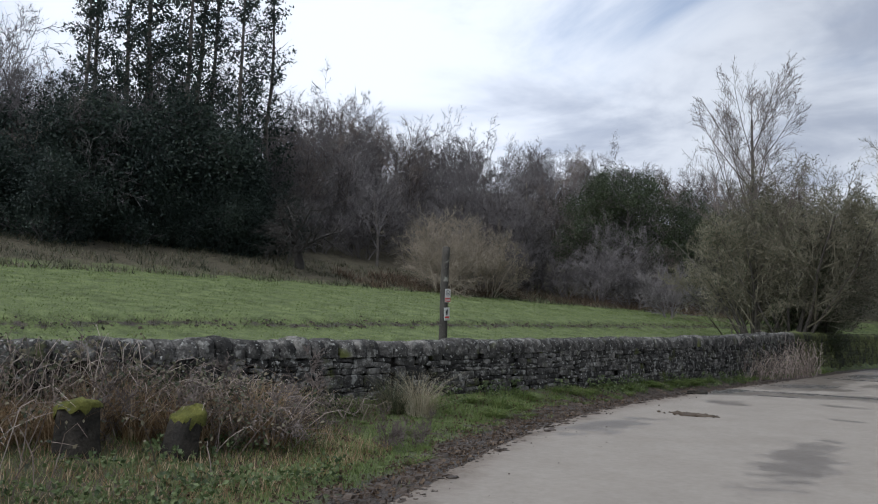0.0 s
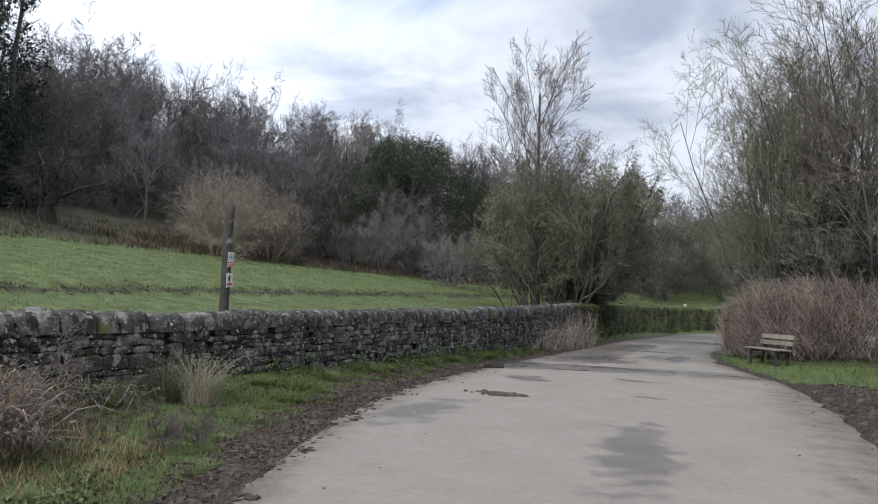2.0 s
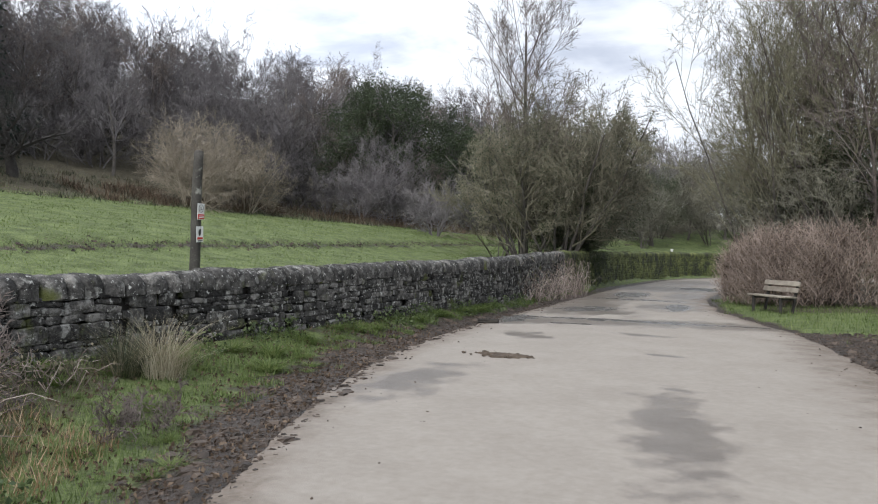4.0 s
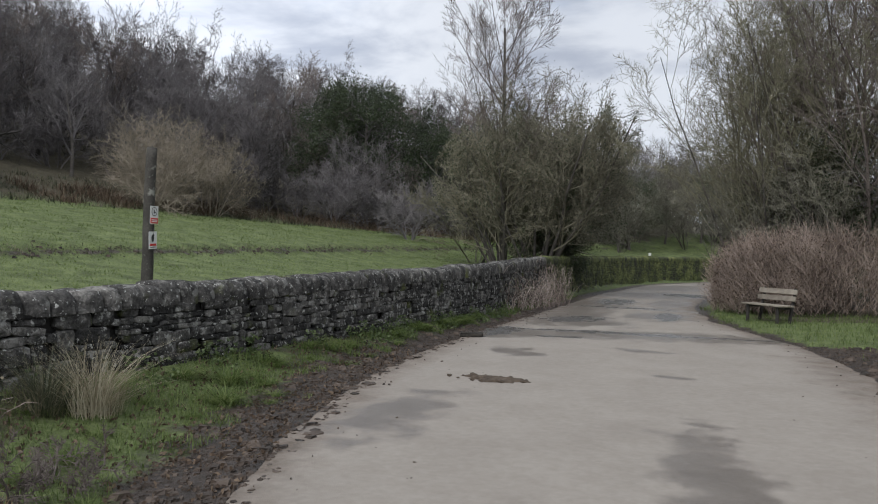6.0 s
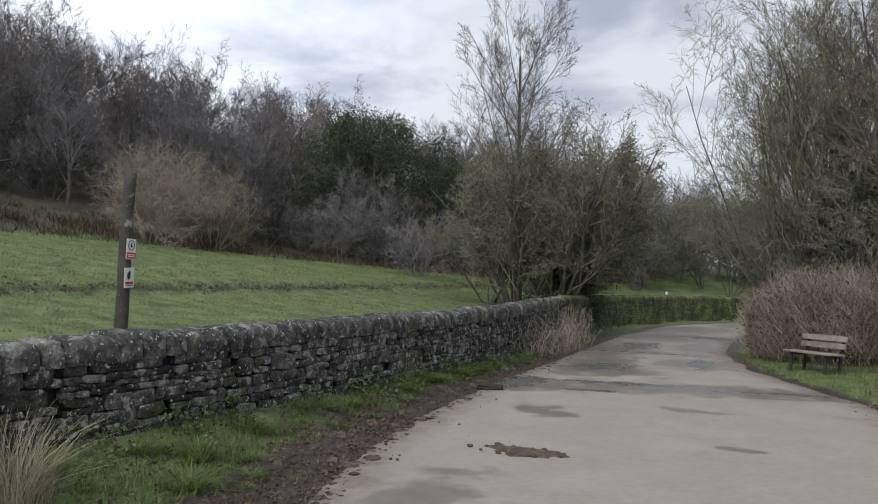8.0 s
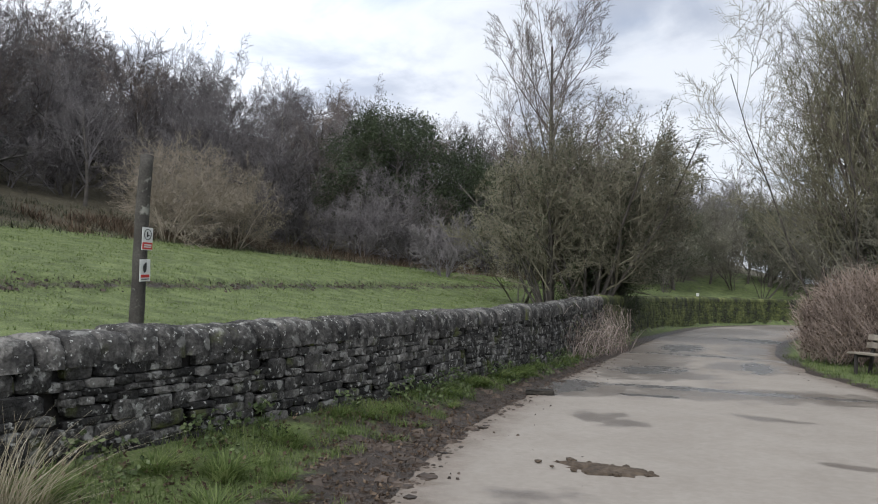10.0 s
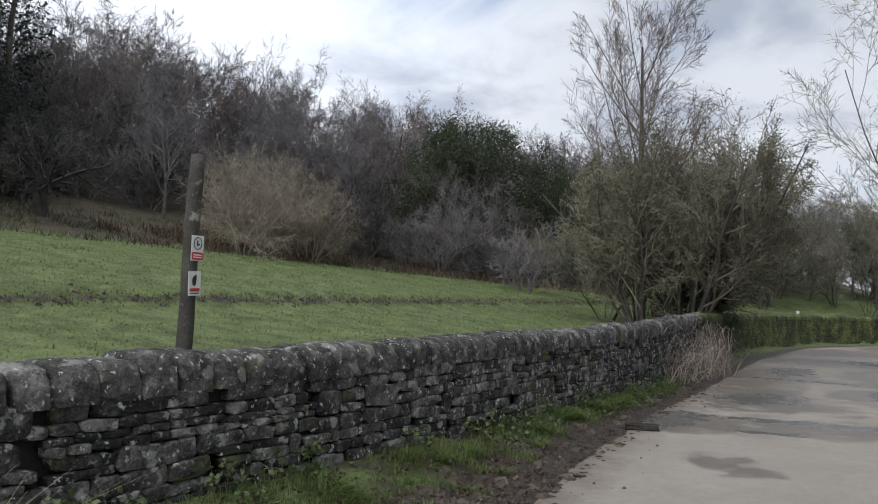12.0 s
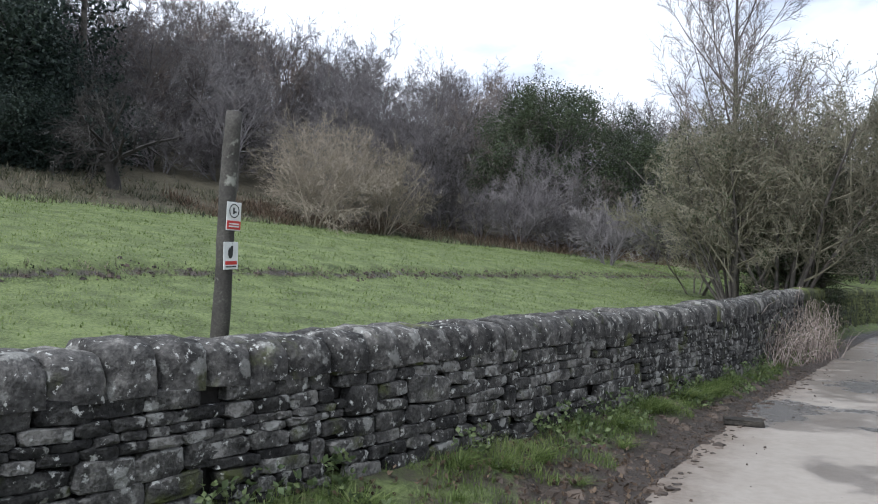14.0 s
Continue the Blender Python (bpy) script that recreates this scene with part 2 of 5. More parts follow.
class Tubes:
    """Gathers tapered tubes for one mesh."""

    def __init__(self):
        self.v, self.f = [], []

    def tube(self, points, radii, sides):
        base = len(self.v)
        n = len(points)
        for k, (p, r) in enumerate(zip(points, radii)):
            d = (points[min(k + 1, n - 1)] - points[max(k - 1, 0)])
            d = d.normalized() if d.length > 1e-6 else Vector((0, 0, 1))
            u = d.cross(Vector((0.31, 0.17, 0.93)))
            if u.length < 1e-3:
                u = d.cross(Vector((1, 0, 0)))
            u.normalize()
            w = d.cross(u)
            for s in range(sides):
                a = 2 * math.pi * s / sides
                self.v.append(tuple(p + u * (r * math.cos(a)) + w * (r * math.sin(a))))
        for k in range(n - 1):
            for s in range(sides):
                a, b = base + k * sides + s, base + k * sides + (s + 1) % sides
                self.f.append((a, b, b + sides, a + sides))

    def spike(self, p, q, r):
        """A fine twig running out to a point."""
        d = (q - p).normalized()
        u = d.cross(Vector((0.31, 0.17, 0.93))).normalized() * r
        w = d.cross(u)
        b = len(self.v)
        self.v += [tuple(p + u), tuple(p - u * 0.5 + w * 0.87), tuple(p - u * 0.5 - w * 0.87), tuple(q)]
        self.f += [(b, b + 1, b + 3), (b + 1, b + 2, b + 3), (b + 2, b, b + 3)]

    def leaf(self, p, d, n, size, width=0.5):
        """A small folded leaf blade."""
        s = d.cross(n).normalized() * size * width * 0.5
        b = len(self.v)
        tip, mid = p + d * size, p + d * size * 0.45
        self.v += [tuple(p), tuple(mid + s + n * size * 0.1), tuple(tip), tuple(mid - s + n * size * 0.1)]
        self.f += [(b, b + 1, b + 2), (b, b + 2, b + 3)]


def rand_dir(rng, up=0.0):
    while True:
        v = Vector((rng.uniform(-1, 1), rng.uniform(-1, 1), rng.uniform(-1, 1)))
        if 0.1 < v.length < 1:
            v.normalize()
            v.z += up
            return v.normalized()


def grow(rng, t_trunk, t_crown, start, direction, length, radius, level, spec, ends):
    """One limb and its side limbs. spec: levels, forks, spread, up, shrink."""
    if level >= spec["levels"]:
        d = (direction.normalized() + rand_dir(rng) * spec["wobble"] + Vector((0, 0, spec["up"]))).normalized()
        tip = start + d * length
        t_crown.spike(start, tip, spec["twig"])
        ends.append((tip, d))
        return
    n = 5 if level == 0 else (4 if level == 1 else 3)
    pts, rad = [start], [radius]
    d = direction.normalized()
    for k in range(n):
        d = (d + rand_dir(rng) * spec["wobble"] + Vector((0, 0, spec["up"]))).normalized()
        pts.append(pts[-1] + d * (length / n))
        rad.append(radius * (1 - 0.72 * (k + 1) / n))
    sides = 8 if level == 0 else (4 if level == 1 else 3)
    (t_trunk if level <= spec["trunk_levels"] else t_crown).tube(pts, rad, sides)
    count = spec["forks"][level]
    for k in range(count):
        f = spec["from"][level] + (1 - spec["from"][level]) * (k + rng.random()) / count
        i = min(n - 1, int(f * n))
        g = f * n - i
        p = pts[i].lerp(pts[i + 1], g)
        r = rad[i] + (rad[i + 1] - rad[i]) * g
        along = (pts[i + 1] - pts[i]).normalized()
        side = rand_dir(rng)
        side = (side - along * side.dot(along)).normalized()
        dd = along * math.cos(spec["spread"][level]) + side * math.sin(spec["spread"][level])
        ln = length * spec["shrink"][level] * rng.uniform(0.7, 1.2) * (1.15 - 0.45 * f)
        if spec["dome"]:
            rx, rz, cz = spec["dome"]
            for _ in range(3):
                e = p + dd * ln
                if (e.x * e.x + e.y * e.y) / (rx * rx) + ((e.z - cz) / rz) ** 2 > 1.0:
                    ln *= 0.62
        grow(rng, t_trunk, t_crown, p, dd, ln, max(spec["twig"], r * spec["thin"]), level + 1, spec, ends)


def make_tree(name, seed, height, spec, bark, twig, stems=1, label="", category="tree", leaf=None):
    """Trunk and crown parts under an empty at the base, at the origin."""
    rng = random.Random(seed)
    c, ends = Tubes(), []
    root = empty(name, 0, 0, 0)
    for s in range(stems):
        a = Tubes()
        lean = rand_dir(rng)
        lean.z = 0
        d = Vector((0, 0, 1)) + lean * (0.12 if stems == 1 else spec.get("stem_lean", 0.5))
        off = lean * (0.0 if stems == 1 else 0.25)
        grow(rng, a, c, Vector((off.x, off.y, -0.15)), d, height * spec["trunk"] * rng.uniform(0.85, 1.1),
             spec["radius"] * (1.0 if stems == 1 else rng.uniform(0.5, 0.9)), 0, spec, ends)
        obj("trunk" if stems == 1 else "stem", a.v, a.f, bark, root, smooth_shade=True)
    obj("crown", c.v, c.f, twig, root)
    if leaf:
        mat, per, size, chance, spread = leaf
        t = Tubes()
        for p, d in ends:
            if rng.random() > chance:
                continue
            for k in range(per):
                q = p + rand_dir(rng) * size * rng.uniform(0.3, spread)
                t.leaf(q, rand_dir(rng), rand_dir(rng), size * rng.uniform(0.7, 1.3))
        obj("foliage", t.v, t.f, mat, root)
    tagged(root, label, category)
    return root


def spec(levels, forks, spread, shrink, frm, trunk, radius, twig, wobble=0.18, up=0.05, trunk_levels=0, stem_lean=0.5, dome=None, thin=0.6):
    return {"levels": levels, "forks": forks, "spread": [radians(s) for s in spread], "shrink": shrink, "from": frm,
            "trunk": trunk, "radius": radius, "twig": twig, "wobble": wobble, "up": up, "trunk_levels": trunk_levels,
            "stem_lean": stem_lean, "dome": dome, "thin": thin}

# ---- surface materials with laid-out masks ----
def masked(name, base, layers, rough, bump, bump_scale, relief=0.03):
    """base: (dark, light, scale). layers: (attribute, dark, light, roughness, softness, noise scale, bump factor)."""
    m = bpy.data.materials.new(name)
    m.use_nodes = True
    nt = m.node_tree
    L = nt.links.new
    b = nt.nodes["Principled BSDF"]
    tc = nt.nodes.new("ShaderNodeTexCoord")

    def tex(s, d=6.0, r=0.62):
        n = nt.nodes.new("ShaderNodeTexNoise")
        n.inputs["Scale"].default_value, n.inputs["Detail"].default_value, n.inputs["Roughness"].default_value = s, d, r
        L(tc.outputs["Object"], n.inputs["Vector"])
        return n.outputs["Fac"]

    def two(dark, light, s):
        add = nt.nodes.new("ShaderNodeMath"); add.operation = "ADD"
        L(tex(s), add.inputs[0]); L(tex(s * 13, 4.0), add.inputs[1])
        r = nt.nodes.new("ShaderNodeMapRange")
        r.inputs["From Min"].default_value, r.inputs["From Max"].default_value = 0.78, 1.22
        L(add.outputs[0], r.inputs["Value"])
        mx = nt.nodes.new("ShaderNodeMix"); mx.data_type = "RGBA"
        mx.inputs["A"].default_value, mx.inputs["B"].default_value = (*dark, 1), (*light, 1)
        L(r.outputs["Result"], mx.inputs["Factor"])
        return mx.outputs["Result"]

    colour = two(*base)
    rgh = nt.nodes.new("ShaderNodeValue"); rgh.outputs[0].default_value = rough
    rough_out = rgh.outputs[0]
    strength = nt.nodes.new("ShaderNodeValue"); strength.outputs[0].default_value = bump
    bump_out = strength.outputs[0]
    for attr, dark, light, r1, soft, ns, bf in layers:
        at = nt.nodes.new("ShaderNodeAttribute"); at.attribute_name = attr
        n = nt.nodes.new("ShaderNodeMath"); n.operation = "MULTIPLY_ADD"
        L(tex(ns, 7.0), n.inputs[0]); n.inputs[1].default_value = 1.0
        L(at.outputs["Fac"], n.inputs[2])
        fac = nt.nodes.new("ShaderNodeMapRange"); fac.interpolation_type = "SMOOTHSTEP"
        fac.inputs["From Min"].default_value, fac.inputs["From Max"].default_value = 1.0 - soft, 1.0 + soft
        L(n.outputs[0], fac.inputs["Value"])
        mx = nt.nodes.new("ShaderNodeMix"); mx.data_type = "RGBA"
        L(fac.outputs["Result"], mx.inputs["Factor"]); L(colour, mx.inputs["A"])
        L(two(dark, light, base[2] * 1.7), mx.inputs["B"])
        colour = mx.outputs["Result"]
        for kind, val in (("r", r1), ("b", bf)):
            mf = nt.nodes.new("ShaderNodeMix"); mf.data_type = "FLOAT"
            L(fac.outputs["Result"], mf.inputs["Factor"])
            L(rough_out if kind == "r" else bump_out, mf.inputs["A"])
            mf.inputs["B"].default_value = val
            if kind == "r":
                rough_out = mf.outputs["Result"]
            else:
                bump_out = mf.outputs["Result"]
    L(colour, b.inputs["Base Color"]); L(rough_out, b.inputs["Roughness"])
    bp = nt.nodes.new("ShaderNodeBump"); bp.inputs["Distance"].default_value = relief
    L(bump_out, bp.inputs["Strength"])
    L(tex(bump_scale, 8.0, 0.7), bp.inputs["Height"])
    L(bp.outputs[0], b.inputs["Normal"])
    b.inputs["Specular IOR Level"].default_value = 0.35
    return m


M_GROUND = masked("pasture", ((0.05, 0.068, 0.022), (0.165, 0.205, 0.075), 1.9), [
    ("litter", (0.036, 0.031, 0.02), (0.105, 0.092, 0.058), 0.95, 0.16, 0.8, 0.8),
    ("mud", (0.022, 0.017, 0.013), (0.065, 0.049, 0.038), 0.5, 0.12, 2.6, 1.0),
], 0.9, 0.9, 7.0, 0.09)
M_ROAD = masked("worn_tarmac", ((0.226, 0.200, 0.170), (0.276, 0.248, 0.213), 1.1), [
    ("dirt", (0.10, 0.08, 0.062), (0.19, 0.155, 0.125), 0.85, 0.3, 2.2, 0.5),
    ("wet", (0.115, 0.098, 0.082), (0.165, 0.144, 0.122), 0.38, 0.12, 2.0, 0.15),
    ("pool", (0.10, 0.095, 0.09), (0.13, 0.125, 0.12), 0.26, 0.05, 2.8, 0.0),
], 0.78, 0.28, 55.0)
M_STONE = material("gritstone", [(0.010, 0.0097, 0.0093), (0.03, 0.029, 0.027), (0.072, 0.069, 0.064), (0.19, 0.183, 0.168)], 6, 45, bump=1.0, bump_scale=16, depth=0.045,
                   random_amount=0.30, own=True, rough=0.9,
                   coat=[((0.23, 0.228, 0.212), 7.0, 0.565, 0.63), ((0.38, 0.38, 0.355), 15.0, 0.60, 0.67), ((0.06, 0.068, 0.02), 2.2, 0.58, 0.70)])
M_STONE_JOINED = material("gritstone_rubble", [(0.010, 0.0097, 0.0093), (0.03, 0.029, 0.027), (0.072, 0.069, 0.064), (0.19, 0.183, 0.168)], 6, 45, bump=1.0, bump_scale=16, depth=0.045,
                          random_amount=0.30, island=True, rough=0.9,
                          coat=[((0.23, 0.228, 0.212), 7.0, 0.565, 0.63), ((0.38, 0.38, 0.355), 15.0, 0.60, 0.67), ((0.06, 0.068, 0.02), 2.2, 0.58, 0.70)])
M_STONE_MOSS = material("mossy_gritstone", [(0.022, 0.022, 0.018), (0.045, 0.05, 0.024), (0.085, 0.10, 0.034), (0.15, 0.155, 0.06)], 1.2, 24, bump=0.9, bump_scale=14,
                        random_amount=0.2, island=True, rough=0.95)
M_CAP = material("cap_gritstone", [(0.012, 0.0115, 0.011), (0.036, 0.0345, 0.032), (0.085, 0.081, 0.075), (0.21, 0.20, 0.182)], 5.0, 34, bump=1.0, bump_scale=13, depth=0.045,
                 random_amount=0.16, own=True, rough=0.92, coat=[((0.19, 0.188, 0.172), 6.0, 0.57, 0.65), ((0.38, 0.38, 0.355), 24.0, 0.60, 0.68), ((0.10, 0.11, 0.035), 1.8, 0.60, 0.76)])
M_CORE = material("wall_core", [(0.012, 0.011, 0.010), (0.03, 0.028, 0.025)], 5, 40, bump=0.4)
M_POST = material("weathered_post", [(0.022, 0.02, 0.018), (0.05, 0.046, 0.04), (0.10, 0.094, 0.082)], 2, 40, bump=0.6, coat=[((0.22, 0.22, 0.19), 5, 0.58, 0.7)])
M_BENCH = material("bench_wood", [(0.11, 0.095, 0.075), (0.2, 0.175, 0.14), (0.29, 0.26, 0.21)], 3, 40, bump=0.5, random_amount=0.15)
M_BENCH_LEG = material("bench_leg", [(0.02, 0.018, 0.016), (0.05, 0.045, 0.04)], 4, 40, bump=0.3)
M_SIGN = material("sign_plate", [(0.6, 0.6, 0.58), (0.74, 0.74, 0.72)], 4, 40, bump=0, rough=0.5)
M_RED = material("sign_red", [(0.42, 0.035, 0.03), (0.55, 0.06, 0.05)], 4, 40, bump=0, rough=0.5)
M_BLACK = material("sign_black", [(0.03, 0.03, 0.03), (0.05, 0.05, 0.05)], 4, 40, bump=0, rough=0.5)
M_BLADE = material("grass_blade", [(0.065, 0.095, 0.026), (0.125, 0.178, 0.05), (0.21, 0.25, 0.095)], 0.8, 10, bump=0, random_amount=0.5, island=True, glow_through=0.45, rough=0.6)
M_BLADE_FIELD = material("pasture_blade", [(0.078, 0.108, 0.03), (0.14, 0.188, 0.058), (0.22, 0.265, 0.10)], 0.35, 6, bump=0, random_amount=0.4, island=True, glow_through=0.5, rough=0.65)
M_STRAW = material("dead_grass", [(0.14, 0.088, 0.042), (0.29, 0.20, 0.112), (0.46, 0.365, 0.24)], 1.0, 12, bump=0, random_amount=0.5, island=True, glow_through=0.35, rough=0.7)
M_RUSH = material("dry_rush", [(0.20, 0.17, 0.11), (0.34, 0.30, 0.21), (0.50, 0.46, 0.35)], 1.0, 12, bump=0, random_amount=0.4, island=True, glow_through=0.3, rough=0.7)
M_BRAMBLE = material("bramble_cane", [(0.075, 0.057, 0.049), (0.19, 0.15, 0.128), (0.38, 0.325, 0.285)], 1.0, 14, bump=0, random_amount=0.4, island=True)
M_BRAMBLE_LEAF = material("bramble_leaf", [(0.035, 0.042, 0.026), (0.085, 0.095, 0.055), (0.20, 0.175, 0.12)], 1.0, 14, bump=0, random_amount=0.5, island=True, glow_through=0.3, rough=0.55)
M_LITTER = material("dead_leaf", [(0.045, 0.031, 0.022), (0.10, 0.07, 0.048), (0.19, 0.142, 0.10)], 1.0, 14, bump=0, random_amount=0.5, island=True, glow_through=0.3)
M_HEDGE = material("hedge_shoot", [(0.115, 0.088, 0.072), (0.225, 0.175, 0.146), (0.37, 0.30, 0.25)], 0.7, 12, bump=0, random_amount=0.45, island=True)
M_MUD = material("mud_clod", [(0.022, 0.017, 0.013), (0.05, 0.037, 0.028), (0.09, 0.068, 0.052)], 3, 30, bump=0.5, random_amount=0.3, island=True, rough=0.65)
M_DUNG = material("dung", [(0.03, 0.023, 0.016), (0.065, 0.048, 0.034), (0.11, 0.085, 0.06)], 12, 60, bump=0.6, rough=0.85)
M_STUMP = material("stump_bark", [(0.008, 0.007, 0.006), (0.022, 0.019, 0.015), (0.05, 0.043, 0.033)], 5, 40, bump=0.8)
M_MOSS = material("moss", [(0.035, 0.038, 0.010), (0.085, 0.088, 0.02), (0.155, 0.15, 0.038)], 5, 50, bump=0.9, rough=1.0)
M_WHITE = material("marker_paint", [(0.5, 0.5, 0.47), (0.68, 0.68, 0.64)], 5, 30, bump=0.1)


# ---- ground ----
def axis(points):
    out = []
    for a, b, s in points:
        n = max(1, int(round((b - a) / s)))
        out += [a + (b - a) * k / n for k in range(n)]
    return out + [points[-1][1]]


def set_attr(ob, name, values):
    at = ob.data.attributes.new(name, "FLOAT", "POINT")
    at.data.foreach_set("value", values)


def mud_at(x, y):
    rl, rr, wx = road_l(y), road_r(y), wall_x(y)
    v = 0.0
    if x <= rl + 0.3:
        d = rl - x
        w = lerp_table([(-5, 0.7), (3, 0.75), (7, 0.9), (11, 0.7), (14, 0.4), (30, 0.5)], y)
        v = 0.78 - 0.42 * max(0.0, d / w - 0.55) if d < 2.2 * w else 0.0
        if 9 < y < 16 and wx < x:
            v = max(v, 0.50)
    if x >= rr - 0.3:
        d = x - rr
        v = 0.95 - 0.24 * d if y < 17 else 0.78 - 0.8 * d
        if y < -4:
            v = 0.3
    if wx - 0.8 < x < wx + 0.35:
        v = max(v, 0.40)
    step = terrace(y) + 0.35 * noise.noise((y * 0.45, 2.0, 0.0)) + 0.15 * noise.noise((y * 1.6, 4.0, 0.0))
    if x < wx and abs(x - step) < 0.5:
        v = max(v, 0.62 - 2.2 * abs(x - step - 0.05))
    return max(0.0, v)


def litter_at(x, y):
    ex = edge_wood(y)
    v = 0.0
    if x < wall_x(y):
        v = 0.5 + 0.22 * (ex - x) if x < ex + 2.5 else 0.22
    elif x < road_l(y) and y < 7.5:
        f = (road_l(y) - x)
        v = 0.58 if f > 2.1 else 0.15
        v *= min(1.0, max(0.0, (7.5 - y) / 2.0))
    elif x > road_r(y) + 1.2 and y > 22:
        v = 0.8
    return min(1.1, max(0.0, v))


gx = axis([(-600, -120, 60), (-120, -40, 4), (-40, -16, 0.8), (-16, -11, 0.12), (-11, 6, 0.2), (6, 20, 1.0), (20, 120, 10), (120, 600, 60)])
gy = axis([(-400, -60, 40), (-60, -6, 3), (-6, 26, 0.25), (26, 70, 1.0), (70, 130, 5), (130, 600, 60)])
verts = [(x, y, ground(x, y)) for y in gy for x in gx]
W = len(gx)
faces = [(j * W + i, j * W + i + 1, (j + 1) * W + i + 1, (j + 1) * W + i) for j in range(len(gy) - 1) for i in range(W - 1)]
floor_ob = tagged(obj("ground", verts, faces, M_GROUND, smooth_shade=True), "grazed green pasture sloping up behind the wall, muddy verges", "ground", kind="structure")
set_attr(floor_ob, "mud", [mud_at(v[0], v[1]) for v in verts])
set_attr(floor_ob, "litter", [litter_at(v[0], v[1]) for v in verts])

# ---- road ----
def blob(x, y, cx, cy, rx, ry_, turn=0.0):
    c, s = math.cos(radians(turn)), math.sin(radians(turn))
    dx, dy = x - cx, y - cy
    u, v = (dx * c + dy * s) / rx, (-dx * s + dy * c) / ry_
    return 1.0 - math.sqrt(u * u + v * v)


def road_wet(x, y):
    v = -0.3
    for b in ((-2.42, 7.4, 0.42, 1.3, 8), (0.72, 6.3, 0.36, 1.8, 13), (-1.5, 14.0, 0.55, 0.22, 0), (-3.3, 12.75, 0.35, 0.45, 0), (-2.95, 12.5, 0.3, 0.4, 0),
              (-1.9, 16.6, 3.3, 0.75, 25), (-4.5, 15.4, 0.7, 0.9, 10), (-3.9, 18.8, 1.0, 1.0, 0), (-4.7, 20.5, 0.9, 3.0, 8), (-2.9, 22.0, 0.8, 1.5, 0), (-5.6, 25.5, 1.0, 4.5, 8),
              (-3.9, 24.8, 1.5, 0.6, 0), (-3.6, 28, 0.6, 2.0, 5), (-5.5, 33, 1.9, 2.6, 0), (-6.2, 42, 2.0, 4.0, 0), (-4.4, 50, 2.0, 5.0, 0), (0.24, 8.4, 0.16, 0.1, 0), (-0.6, 11.3, 0.3, 0.12, 0), (-3.2, 3.9, 0.3, 0.6, 0)):
        v = max(v, 0.48 + 0.05 * (y > 14.5) + 0.30 * blob(x, y, *b)) if blob(x, y, *b) > -1.2 else v
    return v


def road_pool(x, y):
    v = -0.3
    for b in ((-2.5, 16.75, 1.9, 0.24, 10), (-4.85, 15.9, 0.45, 0.9, 15), (-0.2, 17.35, 0.9, 0.12, 20), (-4.4, 19.6, 0.6, 0.9, 0), (-2.6, 22.0, 0.3, 1.4, 6), (-4.6, 24.6, 1.6, 0.25, 0),
              (-5.3, 27.5, 0.6, 1.6, 8), (-4.0, 34.5, 1.2, 1.2, 0), (-4.75, 14.45, 0.25, 0.16, 0), (-3.3, 15.3, 0.4, 0.14, 10)):
        v = max(v, 0.52 + 0.30 * blob(x, y, *b)) if blob(x, y, *b) > -1.2 else v
    return v


ry = axis([(-60, -4, 2.0), (-4, 24, 0.12), (24, 75, 0.4)])
verts, faces, N = [], [], 40
for j, y in enumerate(ry):
    a, b = road_l(y), road_r(y)
    a += 0.10 * noise.noise((y * 0.9, 3.0, 0)) + 0.05 * noise.noise((y * 3.5, 8.0, 0))
    b += 0.16 * noise.noise((y * 0.8, 5.0, 0)) + 0.06 * noise.noise((y * 3.0, 9.0, 0))
    for k in range(N + 1):
        f = k / N
        x = a + (b - a) * f
        verts.append((x, y, 0.006 + 0.035 * math.sin(math.pi * f) ** 0.6 + 0.002 * noise.noise((x * 0.8, y * 0.8, 1))))
    if j:
        for k in range(N):
            o = (j - 1) * (N + 1) + k
            faces.append((o, o + 1, o + N + 2, o + N + 1))
road_ob = tagged(obj("road", verts, faces, M_ROAD, smooth_shade=True), "worn pale tarmac lane with damp patches and puddles", "road", kind="structure")
set_attr(road_ob, "wet", [road_wet(v[0], v[1]) for v in verts])
set_attr(road_ob, "pool", [road_pool(v[0], v[1]) for v in verts])
set_attr(road_ob, "dirt", [0.70 - 0.85 * min(abs(v[0] - road_l(v[1])), abs(v[0] - road_r(v[1])) * (0.45 if v[1] < 15 else 0.8)) for v in verts])


# ---- trees: kinds ----
S_ASH = spec(4, [18, 9, 7, 5], [40, 32, 34, 40], [0.66, 0.46, 0.44, 0.7], [0.26, 0.15, 0.12, 0.15], 0.72, 0.13, 0.007, 0.05, 0.08, dome=(3.0, 5.4, 6.6), thin=0.46)
S_TALL = spec(4, [12, 8, 6, 5], [34, 36, 36, 38], [0.60, 0.50, 0.46, 0.5], [0.22, 0.15, 0.12, 0.15], 0.64, 0.13, 0.008, 0.12, 0.07)
S_WOOD = spec(4, [9, 6, 6, 5], [42, 44, 44, 46], [0.62, 0.58, 0.52, 0.75], [0.16, 0.15, 0.12, 0.1], 0.55, 0.11, 0.0095, 0.16, 0.06)
S_SHRUB = spec(3, [9, 7, 8], [44, 48, 50], [0.6, 0.55, 0.55], [0.12, 0.12, 0.1], 0.66, 0.035, 0.0075, 0.24, 0.03, 0, 0.8)
S_SCRUB = spec(3, [8, 6, 8], [36, 42, 46], [0.6, 0.6, 0.6], [0.12, 0.12, 0.1], 0.7, 0.05, 0.012, 0.18, 0.04, 0, 0.7)
